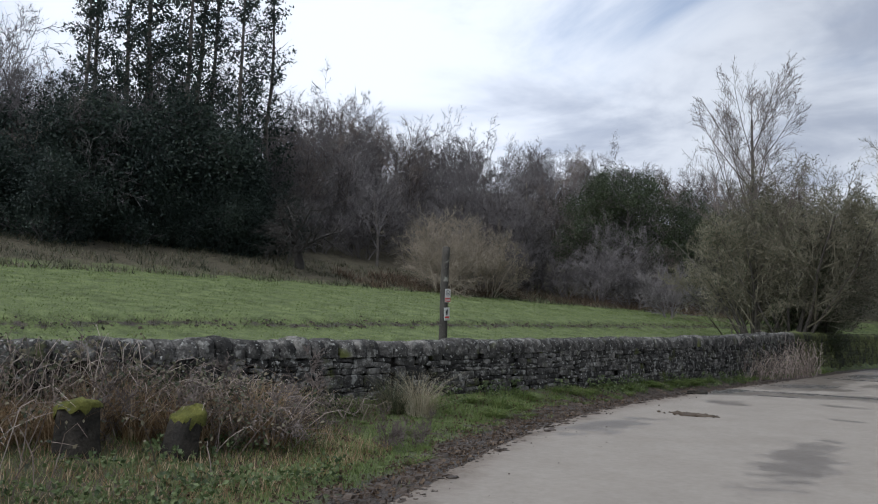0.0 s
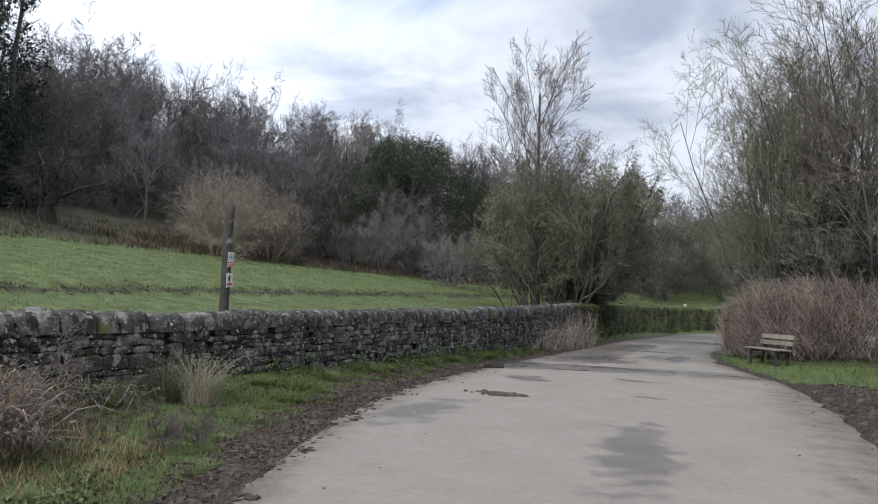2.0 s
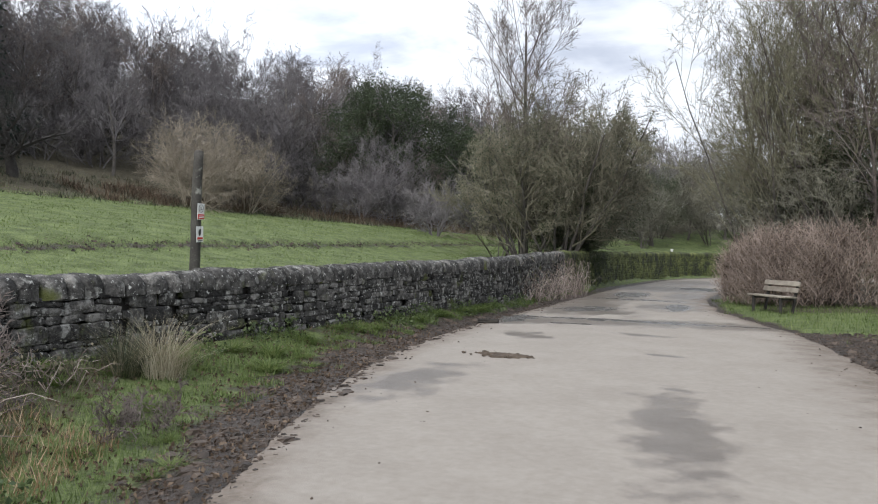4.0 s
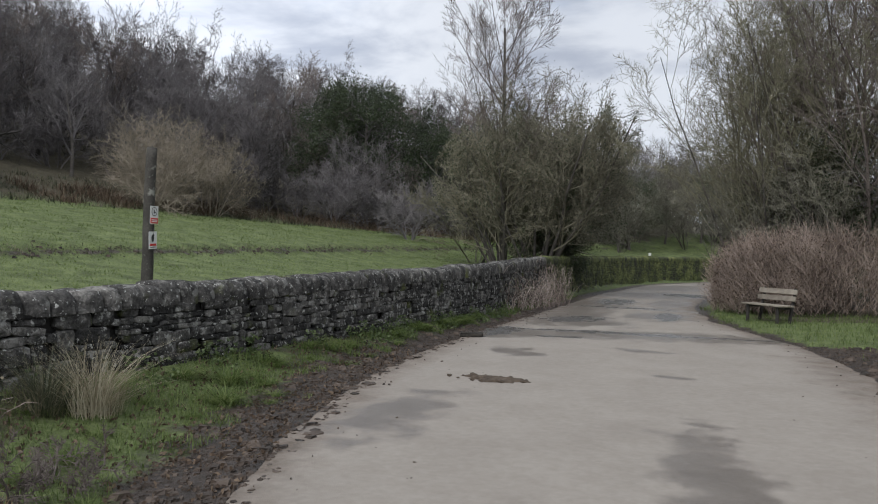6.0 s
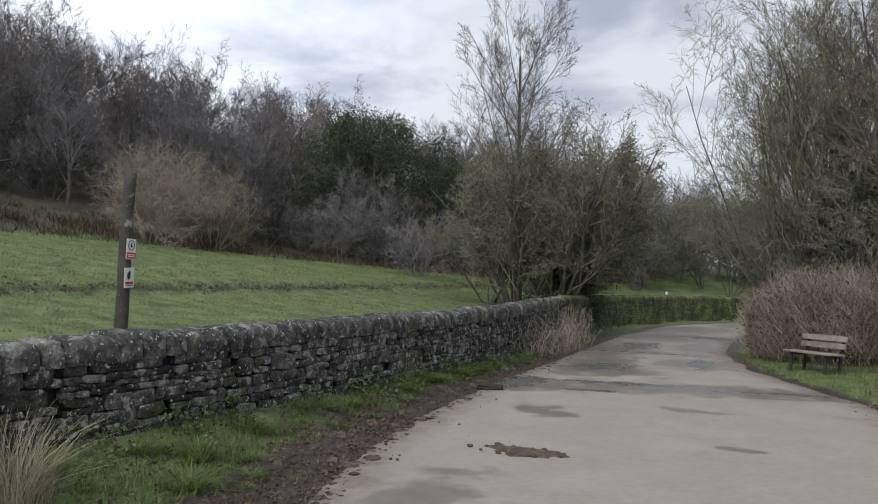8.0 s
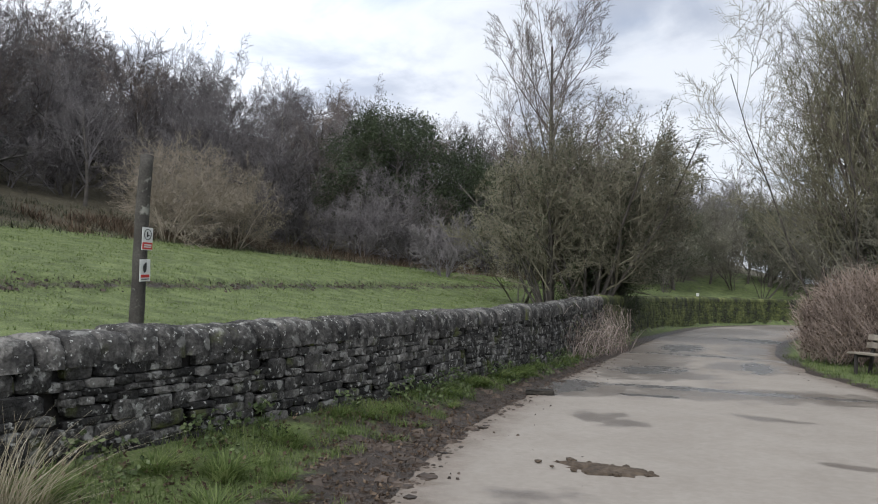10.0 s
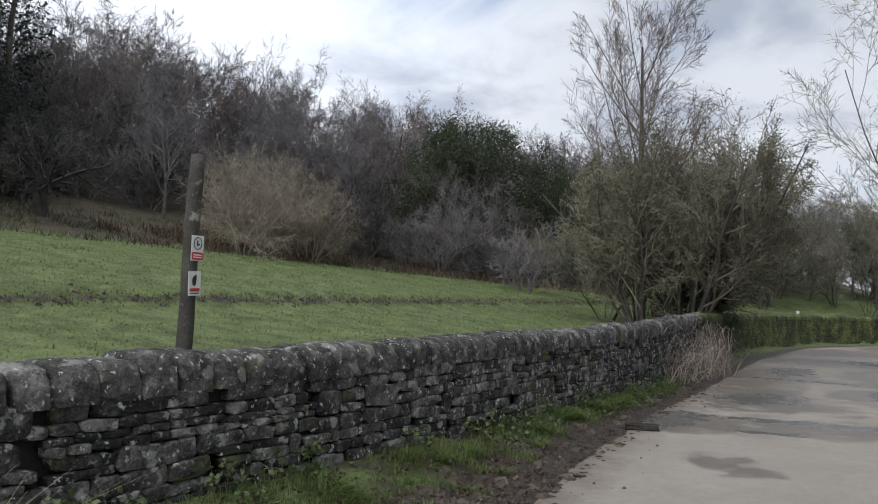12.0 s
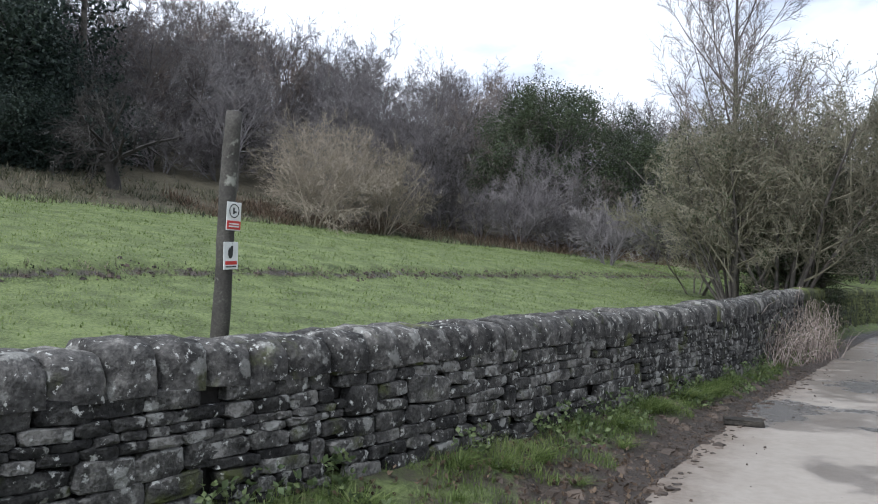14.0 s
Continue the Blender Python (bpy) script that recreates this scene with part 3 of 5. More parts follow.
S_HAWTHORN = spec(4, [9, 6, 6, 6], [62, 54, 50, 50], [1.0, 0.6, 0.5, 0.5], [0.35, 0.15, 0.15, 0.1], 0.38, 0.26, 0.010, 0.22, 0.01)
S_THICKET = spec(4, [7, 5, 5, 5], [44, 44, 46, 48], [0.55, 0.5, 0.5, 0.5], [0.15, 0.12, 0.12, 0.1], 0.66, 0.06, 0.009, 0.2, 0.02, 0, 0.62)
S_BEND = spec(4, [9, 6, 6, 6], [46, 46, 48, 52], [0.62, 0.56, 0.5, 0.5], [0.16, 0.12, 0.12, 0.1], 0.86, 0.085, 0.009, 0.2, 0.03, 0, 0.52, dome=(3.4, 3.4, 4.0))
S_HOLLY = spec(3, [18, 7, 5], [58, 48, 48], [0.46, 0.55, 0.6], [0.10, 0.15, 0.1], 0.8, 0.18, 0.01, 0.12, 0.04)
S_WILLOW = spec(4, [8, 6, 5, 5], [30, 36, 40, 44], [0.5, 0.46, 0.45, 0.75], [0.22, 0.15, 0.1, 0.1], 0.75, 0.085, 0.008, 0.08, 0.07, 0, 0.30)


def put(tree, x, y, scale=1.0, turn=0.0, sink=0.1):
    tree.matrix_basis = pose(x, y, ground(x, y) - sink, 0, 0, turn) @ Matrix.Scale(scale, 4)
    return tree


def again(tree, x, y, scale=1.0, turn=0.0, sink=0.1, tall=1.0):
    ob = copy_thing(tree, Matrix())
    ob.matrix_basis = pose(x, y, ground(x, y) - sink, 0, 0, turn) @ Matrix.Diagonal((scale, scale, scale * tall, 1))
    return ob


# ---- the trees at the wall's bend ----
ash = put(make_tree("ash_tree", 11, 13.0, S_ASH, M_BARK, M_TWIG_RED, label="tall slender bare ash tree behind the stone wall"), -10.4, 30.3, 1.08, 40)
bend_tree = put(make_tree("hawthorn_tree", 5, 7.0, S_BEND, M_BARK, M_TWIG_BEND, stems=9, leaf=(M_LEAF, 2, 0.06, 0.3, 4),
                          label="dense round many-stemmed olive-brown hawthorn beside the wall"), -9.0, 30.4, 1.12, 0)
again(bend_tree, -10.4, 30.2, 0.85, 130)
again(bend_tree, -9.4, 33.8, 1.0, 250)
thicket = put(make_tree("hawthorn_thicket", 6, 7.0, S_THICKET, M_BARK, M_TWIG_OLIVE, stems=5,
                        label="dense olive-brown bare hawthorn thicket", category="bush"), -10.8, 38.0, 1.0, 60)
hazel = put(make_tree("hazel_bush", 7, 7.2, S_THICKET, M_TWIG_OLIVE, M_TWIG_HAZEL, stems=5,
                      label="pale olive-twigged hazel leaning out over the field", category="bush"), -12.2, 31.8, 0.86, 0)
ivy = put(make_tree("ivy_clad_tree", 8, 7.0, S_HOLLY, M_BARK, M_TWIG_OLIVE, leaf=(M_LEAF, 40, 0.09, 0.9, 8),
                    label="ivy-covered dark green tree in the thicket"), -9.3, 33.5, 0.95, 0)
again(ivy, -12.5, 41.0, 0.75, 80)
again(ivy, -8.6, 32.6, 0.38, 200)
for x, y, s in ((-6.5, 80, 1.0), (-4.0, 82, 1.0), (-8.8, 82, 1.0), (-7.5, 70, 1.0), (-3.0, 76, 1.2), (-12.5, 60, 0.9), (1.5, 72, 1.1)):
    again(ivy, x, y, s, 33 * x)

# ---- holly and wood behind the field ----
holly = put(make_tree("holly_tree", 21, 9.0, S_HOLLY, M_BARK, M_TWIG, leaf=(M_LEAF, 38, 0.125, 1.0, 6),
                      label="broad dark green holly tree at the wood's edge"), -23.5, 41.5, 0.98, 0)
again(holly, -20.8, 45.0, 0.8, 120)
again(holly, -26.5, 42.5, 0.85, 220)
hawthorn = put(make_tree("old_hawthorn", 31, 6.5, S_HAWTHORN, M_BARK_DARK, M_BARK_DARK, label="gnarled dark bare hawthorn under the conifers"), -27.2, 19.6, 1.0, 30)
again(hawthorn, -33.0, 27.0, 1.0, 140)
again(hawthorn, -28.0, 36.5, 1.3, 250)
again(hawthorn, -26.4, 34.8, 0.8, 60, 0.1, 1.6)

pale = put(make_tree("pale_bush", 41, 4.9, S_SHRUB, M_TWIG_PALE, M_TWIG_PALE, stems=9, label="pale straw-coloured bare bush at the field's edge", category="bush"), -23.8, 25.4, 0.95, 0)
again(pale, -23.2, 28.2, 0.85, 100)
again(pale, -24.4, 27.2, 0.9, 200)

grey = put(make_tree("bramble_bush", 43, 3.6, S_SCRUB, M_TWIG, M_TWIG, stems=6, label="low tangled grey-brown bare shrub along the wood's edge", category="bush"), -17.6, 36.0, 1.0, 0)
grey_rng = random.Random(4)
for k in range(10):
    again(grey, -30 - 7 * grey_rng.random(), 24 + 2.6 * k, grey_rng.uniform(0.9, 1.4), grey_rng.uniform(0, 360))
for k in range(20):
    y = 28 + k * 1.8 if k < 14 else 2 + (k - 14) * 3.6
    x = edge_wood(y) - grey_rng.uniform(0.0, 2.0)
    if y > 23:
        again(grey, x, y, grey_rng.uniform(0.6, 1.15), grey_rng.uniform(0, 360))

woods = [make_tree("wood_tree", 51 + k, 8.0, S_WOOD, M_BARK, (M_TWIG, M_TWIG, M_TWIG_RED, M_TWIG)[k], stems=(1, 2, 1, 2)[k],
                   label=("bare grey-brown tree in the hillside wood", "many-stemmed bare tree in the hillside wood",
                          "bare reddish-twigged tree in the hillside wood", "forked bare tree in the hillside wood")[k]) for k in range(4)]
wood_rng = random.Random(9)
spots = []
for k in range(900):
    y = wood_rng.uniform(-8, 88)
    x = edge_wood(y) - 1.5 - 44 * wood_rng.random() ** 1.25
    if y < 23 and x > -30 - 0.3 * max(0, 20 - y):
        continue
    if -27 < x and 39 < y < 45:
        continue
    gap = 2.2 + 0.03 * (edge_wood(y) - x)
    if all((x - a) ** 2 + (y - b) ** 2 > gap * gap for a, b in spots):
        spots.append((x, y))
spots = spots[:150]
used = set()
for k, (x, y) in enumerate(spots):
    i = k % 4
    s = wood_rng.uniform(0.85, 1.2)
    tall = wood_rng.uniform(0.9, 1.2)
    turn = wood_rng.uniform(0, 360)
    if i not in used:
        used.add(i)
        put(woods[i], x, y, s, turn)
    else:
        again(woods[i], x, y, s, turn, 0.1, tall)
birch = put(make_tree("birch_tree", 61, 12.0, S_TALL, M_TWIG_PALE, M_TWIG, label="slender pale birch rising above the wood"), -38.0, 39.0, 0.95, 0)
again(birch, -46.0, 37.0, 0.95, 90)
again(birch, -33.5, 43.5, 0.8, 180)


# ---- conifers ----
def make_conifer(seed, height):
    rng = random.Random(seed)
    a, f = Tubes(), Tubes()
    pts = [Vector((0, 0, -0.2))]
    for k in range(8):
        pts.append(Vector((rng.uniform(-0.1, 0.1), rng.uniform(-0.1, 0.1), height * (k + 1) / 8)))
    a.tube(pts, [0.17 * (1 - 0.93 * k / 8) for k in range(9)], 7)
    n = 105
    for k in range(n):
        h = height * (0.06 + 0.93 * (k + rng.random()) / n)
        rel = h / height
        reach = (1.8 if rel < 0.4 else 1.8 * ((1.06 - rel) / 0.66) ** 1.15) * rng.uniform(0.55, 1.15)
        ang = rng.uniform(0, 2 * math.pi)
        out = Vector((math.cos(ang), math.sin(ang), 0.35)).normalized()
        p0 = Vector((0, 0, h))
        tip = p0 + out * reach + Vector((0, 0, 0.2 * reach))
        a.tube([p0, (p0 + tip) / 2 - Vector((0, 0, 0.08)), tip], [0.025, 0.016, 0.006], 3)
        cl = 1 if rng.random() < 0.8 else 0
        for q in range(int(cl * (64 if rel < 0.5 else 50))):
            g = rng.uniform(0.25, 1.05)
            c = p0.lerp(tip, g) + rand_dir(rng) * rng.uniform(0.05, 0.36)
            f.leaf(c, rand_dir(rng, 0.4), rand_dir(rng), rng.uniform(0.13, 0.26), 0.42)
    root = empty("conifer_tree", 0, 0, 0)
    obj("trunk", a.v, a.f, M_BARK, root, smooth_shade=True)
    obj("foliage", f.v, f.f, M_NEEDLE, root)
    return tagged(root, "tall narrow dark evergreen conifer at the wood's edge", "tree", group="row of conifers")


con = [make_conifer(71, 17.0), make_conifer(72, 15.5)]
con_rng = random.Random(12)
first = [True, True]
for k, (x, y, s) in enumerate(((-33.5, 21.6, 1.0), (-32.8, 19.4, 1.06), (-34.6, 18.0, 1.12), (-33.0, 16.5, 1.1), (-35.4, 15.6, 1.15), (-34.2, 14.0, 1.05),
                               (-36.6, 13.4, 1.0), (-35.0, 12.4, 0.9), (-36.8, 20.0, 1.1), (-38.0, 16.8, 1.12))):
    i = k % 2
    if first[i]:
        first[i] = False
        put(con[i], x, y, s, con_rng.uniform(0, 360))
    else:
        again(con[i], x, y, s, con_rng.uniform(0, 360))
# dark leaves also stand in for the shade on bare shrubs below the conifers
laurel = put(make_tree("laurel_bush", 81, 4.2, S_HOLLY, M_BARK, M_TWIG, stems=2, leaf=(M_NEEDLE, 26, 0.11, 1.0, 8),
                       label="dark evergreen undergrowth, partly a stand-in for shaded bare shrubs beneath the conifers", category="bush"), -31.0, 16.6, 1.0, 0)
for k, (x, y, s) in enumerate(((-31.5, 14.2, 1.2), (-32.0, 11.8, 1.2), (-30.0, 17.2, 0.9), (-29.6, 9.0, 1.0), (-31.5, 6.5, 1.1), (-31.0, 19.6, 1.2), (-32.4, 13.0, 1.7), (-32.6, 16.4, 1.8), (-32.8, 9.8, 1.5), (-32.8, 18.6, 1.1), (-33.5, 9.0, 1.0), (-35.0, 6.5, 1.1), (-33.5, 23.0, 0.8), (-36, 3.5, 1.2), (-33.2, 20.6, 1.2), (-34.4, 14.5, 1.4), (-38.0, 8.0, 1.5), (-30.4, 18.4, 0.8), (-30.2, 12.8, 0.85), (-31.2, 10.2, 0.9), (-30.6, 15.4, 0.85))):
    again(laurel, x, y, s * 0.95, 77 * k, 0.9)

for k, (x, y, s) in enumerate(((-35.5, 8.6, 0.95), (-39, 10.5, 0.95), (-38.5, 5.5, 1.0), (-41, 12.5, 1.4), (-40, 19.5, 1.3), (-37.5, 23.0, 1.15), (-35.5, 25.0, 1.1), (-37.5, 27.0, 1.2), (-40.5, 25.5, 1.3), (-36.0, 29.5, 1.1), (-39.5, 30.5, 1.25), (-44.0, 28.0, 1.4), (-46.0, 33.0, 1.4), (-43.5, 23.0, 1.4), (-33.5, 33.0, 1.1), (-36.5, 34.5, 1.2), (-32.0, 37.5, 1.0), (-35.0, 38.5, 1.2), (-40.0, 36.0, 1.35), (-42.5, 39.5, 1.4), (-37.5, 42.0, 1.3), (-47.0, 38.0, 1.5), (-33.0, 46.5, 1.2), (-25.0, 39.6, 0.75), (-21.8, 42.8, 0.7), (-22.6, 38.6, 0.72), (-20.4, 40.8, 0.62), (-22.0, 47.5, 0.95), (-27.5, 45.5, 1.0))):
    again(woods[k % 4], x, y, s, 61 * k, 0.1, 1.1)

# ---- the trees by the hedge, across the lane ----
willow = put(make_tree("lane_tree", 91, 13.0, S_WILLOW, M_BARK, M_TWIG_HAZEL, stems=6, label="many-stemmed tall bare tree behind the hedge"), 0.9, 28.5, 0.95, 0)
for x, y, s, a in ((-0.7, 27.6, 0.85, 20), (2.0, 27.4, 0.95, 110), (5.2, 27.2, 1.0, 200)):
    again(thicket, x, y, s, a)
again(ivy, 0.6, 29.2, 0.9, 20)
again(willow, 3.4, 28.6, 0.92, 140)
again(willow, 4.6, 28.0, 1.0, 250)
again(willow, 7.8, 27.0, 1.0, 40)
again(willow, -0.5, 28.8, 0.8, 205)
again(willow, -1.4, 30.2, 0.9, 160)
again(willow, -0.9, 30.8, 0.85, 40)
again(thicket, 8.0, 28.5, 0.8, 90)
again(thicket, 10.5, 27.5, 0.9, 300)
oak = put(make_tree("alder_tree", 95, 13.0, S_TALL, M_TWIG_RED, M_TWIG_RED, label="tall bare reddish-barked tree behind the hedge"), 1.0, 28.6, 1.15, 0)
again(oak, -0.1, 29.2, 0.95, 20)
again(oak, 2.3, 27.9, 0.95, 60)
again(oak, 3.6, 29.2, 1.05, 150)
again(woods[1], 4.2, 28.6, 1.2, 190, 0.1, 1.1)
again(oak, 5.5, 25.8, 1.05, 100)
again(oak, 9.0, 22.5, 1.0, 200)
beech = put(make_tree("overhanging_tree", 97, 11.0, S_HAWTHORN, M_TWIG_RED, M_TWIG_RED, label="bare russet tree with branches hanging over the verge"), 7.6, 19.5, 1.5, 0)
again(beech, 9.5, 24.0, 1.6, 80)
# beyond the bend
scrub = make_tree("scrub_bush", 44, 7.0, S_SCRUB, M_BARK, M_TWIG_OLIVE, stems=6, label="dense bare scrub beyond the bend in the lane", category="bush")
put(scrub, -13.5, 46, 0.8, 10)
far_rng = random.Random(17)
for x, y in ((-9.5, 86), (-7.0, 84), (-12.5, 88), (-5.0, 90), (-15.0, 84), (-2.0, 92), (2.5, 94)):
    again(woods[(x > -8) + 1], x, y, 1.35, 40 * x)
for k in range(22):
    x = -14 + 26 * k / 21 + far_rng.uniform(-1, 1)
    y = 62 + 16 * abs(math.sin(k * 1.7)) + (10 if x > -5 else 0)
    again(woods[k % 4], x, y, far_rng.uniform(0.85, 1.25), far_rng.uniform(0, 360))
for x, y, s in ((-7.3, 64, 1.0), (-8.3, 72, 1.2), (-6.2, 68, 1.1), (-14.5, 52, 0.9), (-12.5, 57, 0.9), (-17, 49, 0.9), (-9.5, 66, 0.9), (-3.5, 74, 1.0), (1, 33, 0.8), (0.5, 40, 0.8), (2.5, 46, 0.9), (4, 36, 0.9), (-16, 60, 1.1), (-13, 64, 1.1), (-10.5, 71, 1.2), (-7.5, 74, 1.2), (-4.5, 80, 1.3), (-1, 82, 1.3), (3, 84, 1.3), (-18, 55, 1.0), (8, 80, 1.3)):
    again(scrub, x, y, s, 50 * x)


# ---- hedge ----
HEDGE = [(-2.0, 25.3), (-1.0, 24.3), (0.8, 23.3), (5.0, 24.4), (13.0, 27.5)]


def hedge_at(s):
    s = s * (len(HEDGE) - 1)
    i = min(len(HEDGE) - 2, int(s))
    g = s - i
    a, b = Vector(HEDGE[i]), Vector(HEDGE[i + 1])
    d = (b - a).normalized()
    return a.lerp(b, g), Vector((-d.y, d.x))


def make_hedge():
    rng = random.Random(33)
    root = empty("hedge", 1.5, 25, 0)
    inv = root.matrix_basis.inverted()
    st, lf = Tubes(), Tubes()
    for k in range(15000):
        s = rng.random() ** 1.25
        depth = rng.random() ** 1.7 * 2.3
        p, n = hedge_at(s)
        q = p + n * depth
        g = ground(q.x, q.y)
        end = min(1.0, s * 9 + 0.25)
        top = (2.45 + 0.25 * noise.noise((q.x * 0.8, q.y * 0.8, 0)) + rng.uniform(-0.25, 0.25)) * (0.72 + 0.28 * end)
        top *= 0.84 + 0.16 * noise.noise((q.x * 0.5, q.y * 0.5, 7.0))
        top *= 0.86 + 0.18 * min(1.0, depth / 0.5)
        z0 = rng.random() ** 0.8 * top * 0.85
        ln = min(rng.uniform(0.25, 0.85), top - z0 + 0.25)
        lean = Vector((rng.uniform(-0.9, 0.9) - n.x * 0.2, rng.uniform(-0.9, 0.9) - n.y * 0.2, 1.0)).normalized()
        a = inv @ Vector((q.x, q.y, g + z0))
        m = a + lean * ln * 0.5
        b = m + (lean + rand_dir(rng) * 0.6).normalized() * ln * 0.5
        st.tube([a, m, b], [0.0055, 0.0045, 0.002], 3)
        if rng.random() < 0.75:
            for _ in range(2):
                c = a.lerp(b, rng.random())
                lf.leaf(c, rand_dir(rng), rand_dir(rng), rng.uniform(0.04, 0.075), 0.6)
    tagged(obj("brushwood", st.v, st.f, M_HEDGE, root), kind="stuff")
    tagged(obj("dead_leaf", lf.v, lf.f, M_LITTER, root, "withered brown leaves"), kind="stuff")
    tagged(root, "overgrown brown leafless hedge behind the bench", "hedge")


make_hedge()


# ---- boxes with softened edges ----
def soft_box(sx, sy, sz, bevel=0.01, jitter=0.0, seed=0):
    bm = bmesh.new()
    bmesh.ops.create_cube(bm, size=1.0)
    for v in bm.verts:
        v.co = Vector((v.co.x * sx, v.co.y * sy, v.co.z * sz))
    bmesh.ops.bevel(bm, geom=bm.edges[:], offset=bevel, segments=2, affect="EDGES", profile=0.6)
    rng = random.Random(seed)
    if jitter:
        for v in bm.verts:
            v.co += Vector((rng.uniform(-1, 1), rng.uniform(-1, 1), rng.uniform(-1, 1))) * jitter
    return bm


def place(ob, x, y, z, rx=0, ry_=0, rz=0):
    ob.matrix_basis = pose(x, y, z, rx, ry_, rz)
    return ob


# ---- bench ----
def make_bench():
    root = empty("bench", -0.2, 21.95, ground(-0.2, 21.95), -44)
    L = 1.28
    for k, y in enumerate((-0.20, -0.06, 0.08)):
        place(part("seat_slat", soft_box(L * 1.06, 0.125, 0.04, 0.008, 0.002, k), M_BENCH, root), 0, y, 0.43)
    for k, (z, y) in enumerate(((0.60, 0.215), (0.76, 0.255))):
        place(part("back_slat", soft_box(L * 0.98, 0.035, 0.125, 0.008, 0.002, 5 + k), M_BENCH, root), 0, y, z, -13)
    for x in (-L / 2 + 0.14, L / 2 - 0.14):
        place(part("front_leg", soft_box(0.06, 0.06, 0.45, 0.008), M_BENCH_LEG, root), x, -0.2, 0.195)
        place(part("back_leg", soft_box(0.06, 0.055, 0.90, 0.008), M_BENCH_LEG, root), x, 0.235, 0.40, -11)
        place(part("seat_bearer", soft_box(0.055, 0.46, 0.06, 0.008), M_BENCH_LEG, root), x, 0.0, 0.378)
        place(part("armrest", soft_box(0.05, 0.05, 0.05, 0.008), M_BENCH_LEG, root), x, 0.22, 0.45)
    tagged(root, "weathered grey wooden bench standing on grass before the hedge", "bench")


make_bench()


# ---- post with signs ----
def make_post():
    px, py = -8.83, 10.49
    z0 = ground(px, py)
    root = empty("wooden_post", px, py, z0)
    H = 3.12 - z0
    t = Tubes()
    rng = random.Random(3)
    pts, rad = [], []
    for k in range(15):
        f = k / 14
        pts.append(Vector((0.0 * f + 0.012 * math.sin(5 * f), 0.08 * f + 0.01 * math.sin(7 * f), -0.3 + (H + 0.3) * f)))
        rad.append(0.099 - 0.014 * f + rng.uniform(-0.004, 0.004))
    t.tube(pts, rad, 14)
    b = len(t.v)
    t.v.append(tuple(pts[-1] + Vector((0, 0, 0.025))))
    for s in range(14):
        t.f.append((b - 14 + s, b - 14 + (s + 1) % 14, b))
    obj("pole", t.v, t.f, M_POST, root, smooth_shade=True)
    tagged(root, "leaning weathered grey timber post in the field", "post")
    yaw = 100.0
    for k, (z, w, h, tilt) in enumerate(((2.02, 0.21, 0.295, 0), (1.61, 0.21, 0.285, -3))):
        f = (z - z0) / H
        fx, fy = math.sin(radians(yaw)), -math.cos(radians(yaw))
        sign = empty("warning_sign", px + fx * 0.099, py + 0.08 * f + fy * 0.099, z, yaw)
        sign.matrix_basis = sign.matrix_basis @ pose(0, 0, 0, 0, tilt, 0)
        part("plate", soft_box(w, 0.006, h, 0.002), M_SIGN, sign)
        if k == 0:
            place(part("red_band", soft_box(w * 0.94, 0.004, h * 0.30, 0.001), M_RED, sign), 0, -0.006, -h * 0.31)
            for z2 in (-0.27, -0.36):
                place(part("text_bar", soft_box(w * 0.7, 0.004, h * 0.05, 0.001), M_SIGN, sign), 0, -0.0105, h * z2)
            ring = Tubes()
            ring.tube([Vector((0.068 * math.cos(a * math.pi / 12), 0, 0.068 * math.sin(a * math.pi / 12))) for a in range(25)], [0.0055] * 25, 4)
            rg = obj("symbol_ring", ring.v, ring.f, M_BLACK, sign)
            place(rg, 0, -0.005, h * 0.19)
            place(part("symbol", soft_box(0.02, 0.004, 0.065, 0.001), M_BLACK, sign), -0.008, -0.006, h * 0.19)
            place(part("symbol", soft_box(0.04, 0.004, 0.02, 0.001), M_BLACK, sign), 0.012, -0.006, h * 0.15)
            tagged(sign, "white warning plate with a red lower band on the post", "sign")
        else:
            bm = bmesh.new()
            bmesh.ops.create_cone(bm, cap_ends=True, segments=14, radius1=0.045, radius2=0.03, depth=0.004)
            for v in bm.verts:
                v.co = Vector((v.co.x * 0.8, v.co.z, v.co.y * 1.3))
            place(part("symbol", bm, M_BLACK, sign), -0.012, -0.006, h * 0.10)
            place(part("symbol", soft_box(0.028, 0.004, 0.06, 0.001), M_BLACK, sign), 0.012, -0.006, h * 0.25)
            place(part("red_band", soft_box(w * 0.8, 0.004, h * 0.13, 0.001), M_RED, sign), 0, -0.006, -h * 0.26)
            place(part("text_bar", soft_box(w * 0.7, 0.004, h * 0.04, 0.001), M_BLACK, sign), 0, -0.006, -h * 0.40)
            tagged(sign, "white notice with a black symbol on the post", "sign")


make_post()
mk = empty("marker_post", -9.98, 55.0, ground(-9.98, 55.0) - 0.75)
place(part("stake", soft_box(0.14, 0.14, 1.25, 0.02), M_WHITE, mk), 0, 0, 0.5)
place(part("top", soft_box(0.17, 0.17, 0.08, 0.02), M_WHITE, mk), 0, 0, 1.15)
tagged(mk, "small pale marker post beyond the far wall", "post")


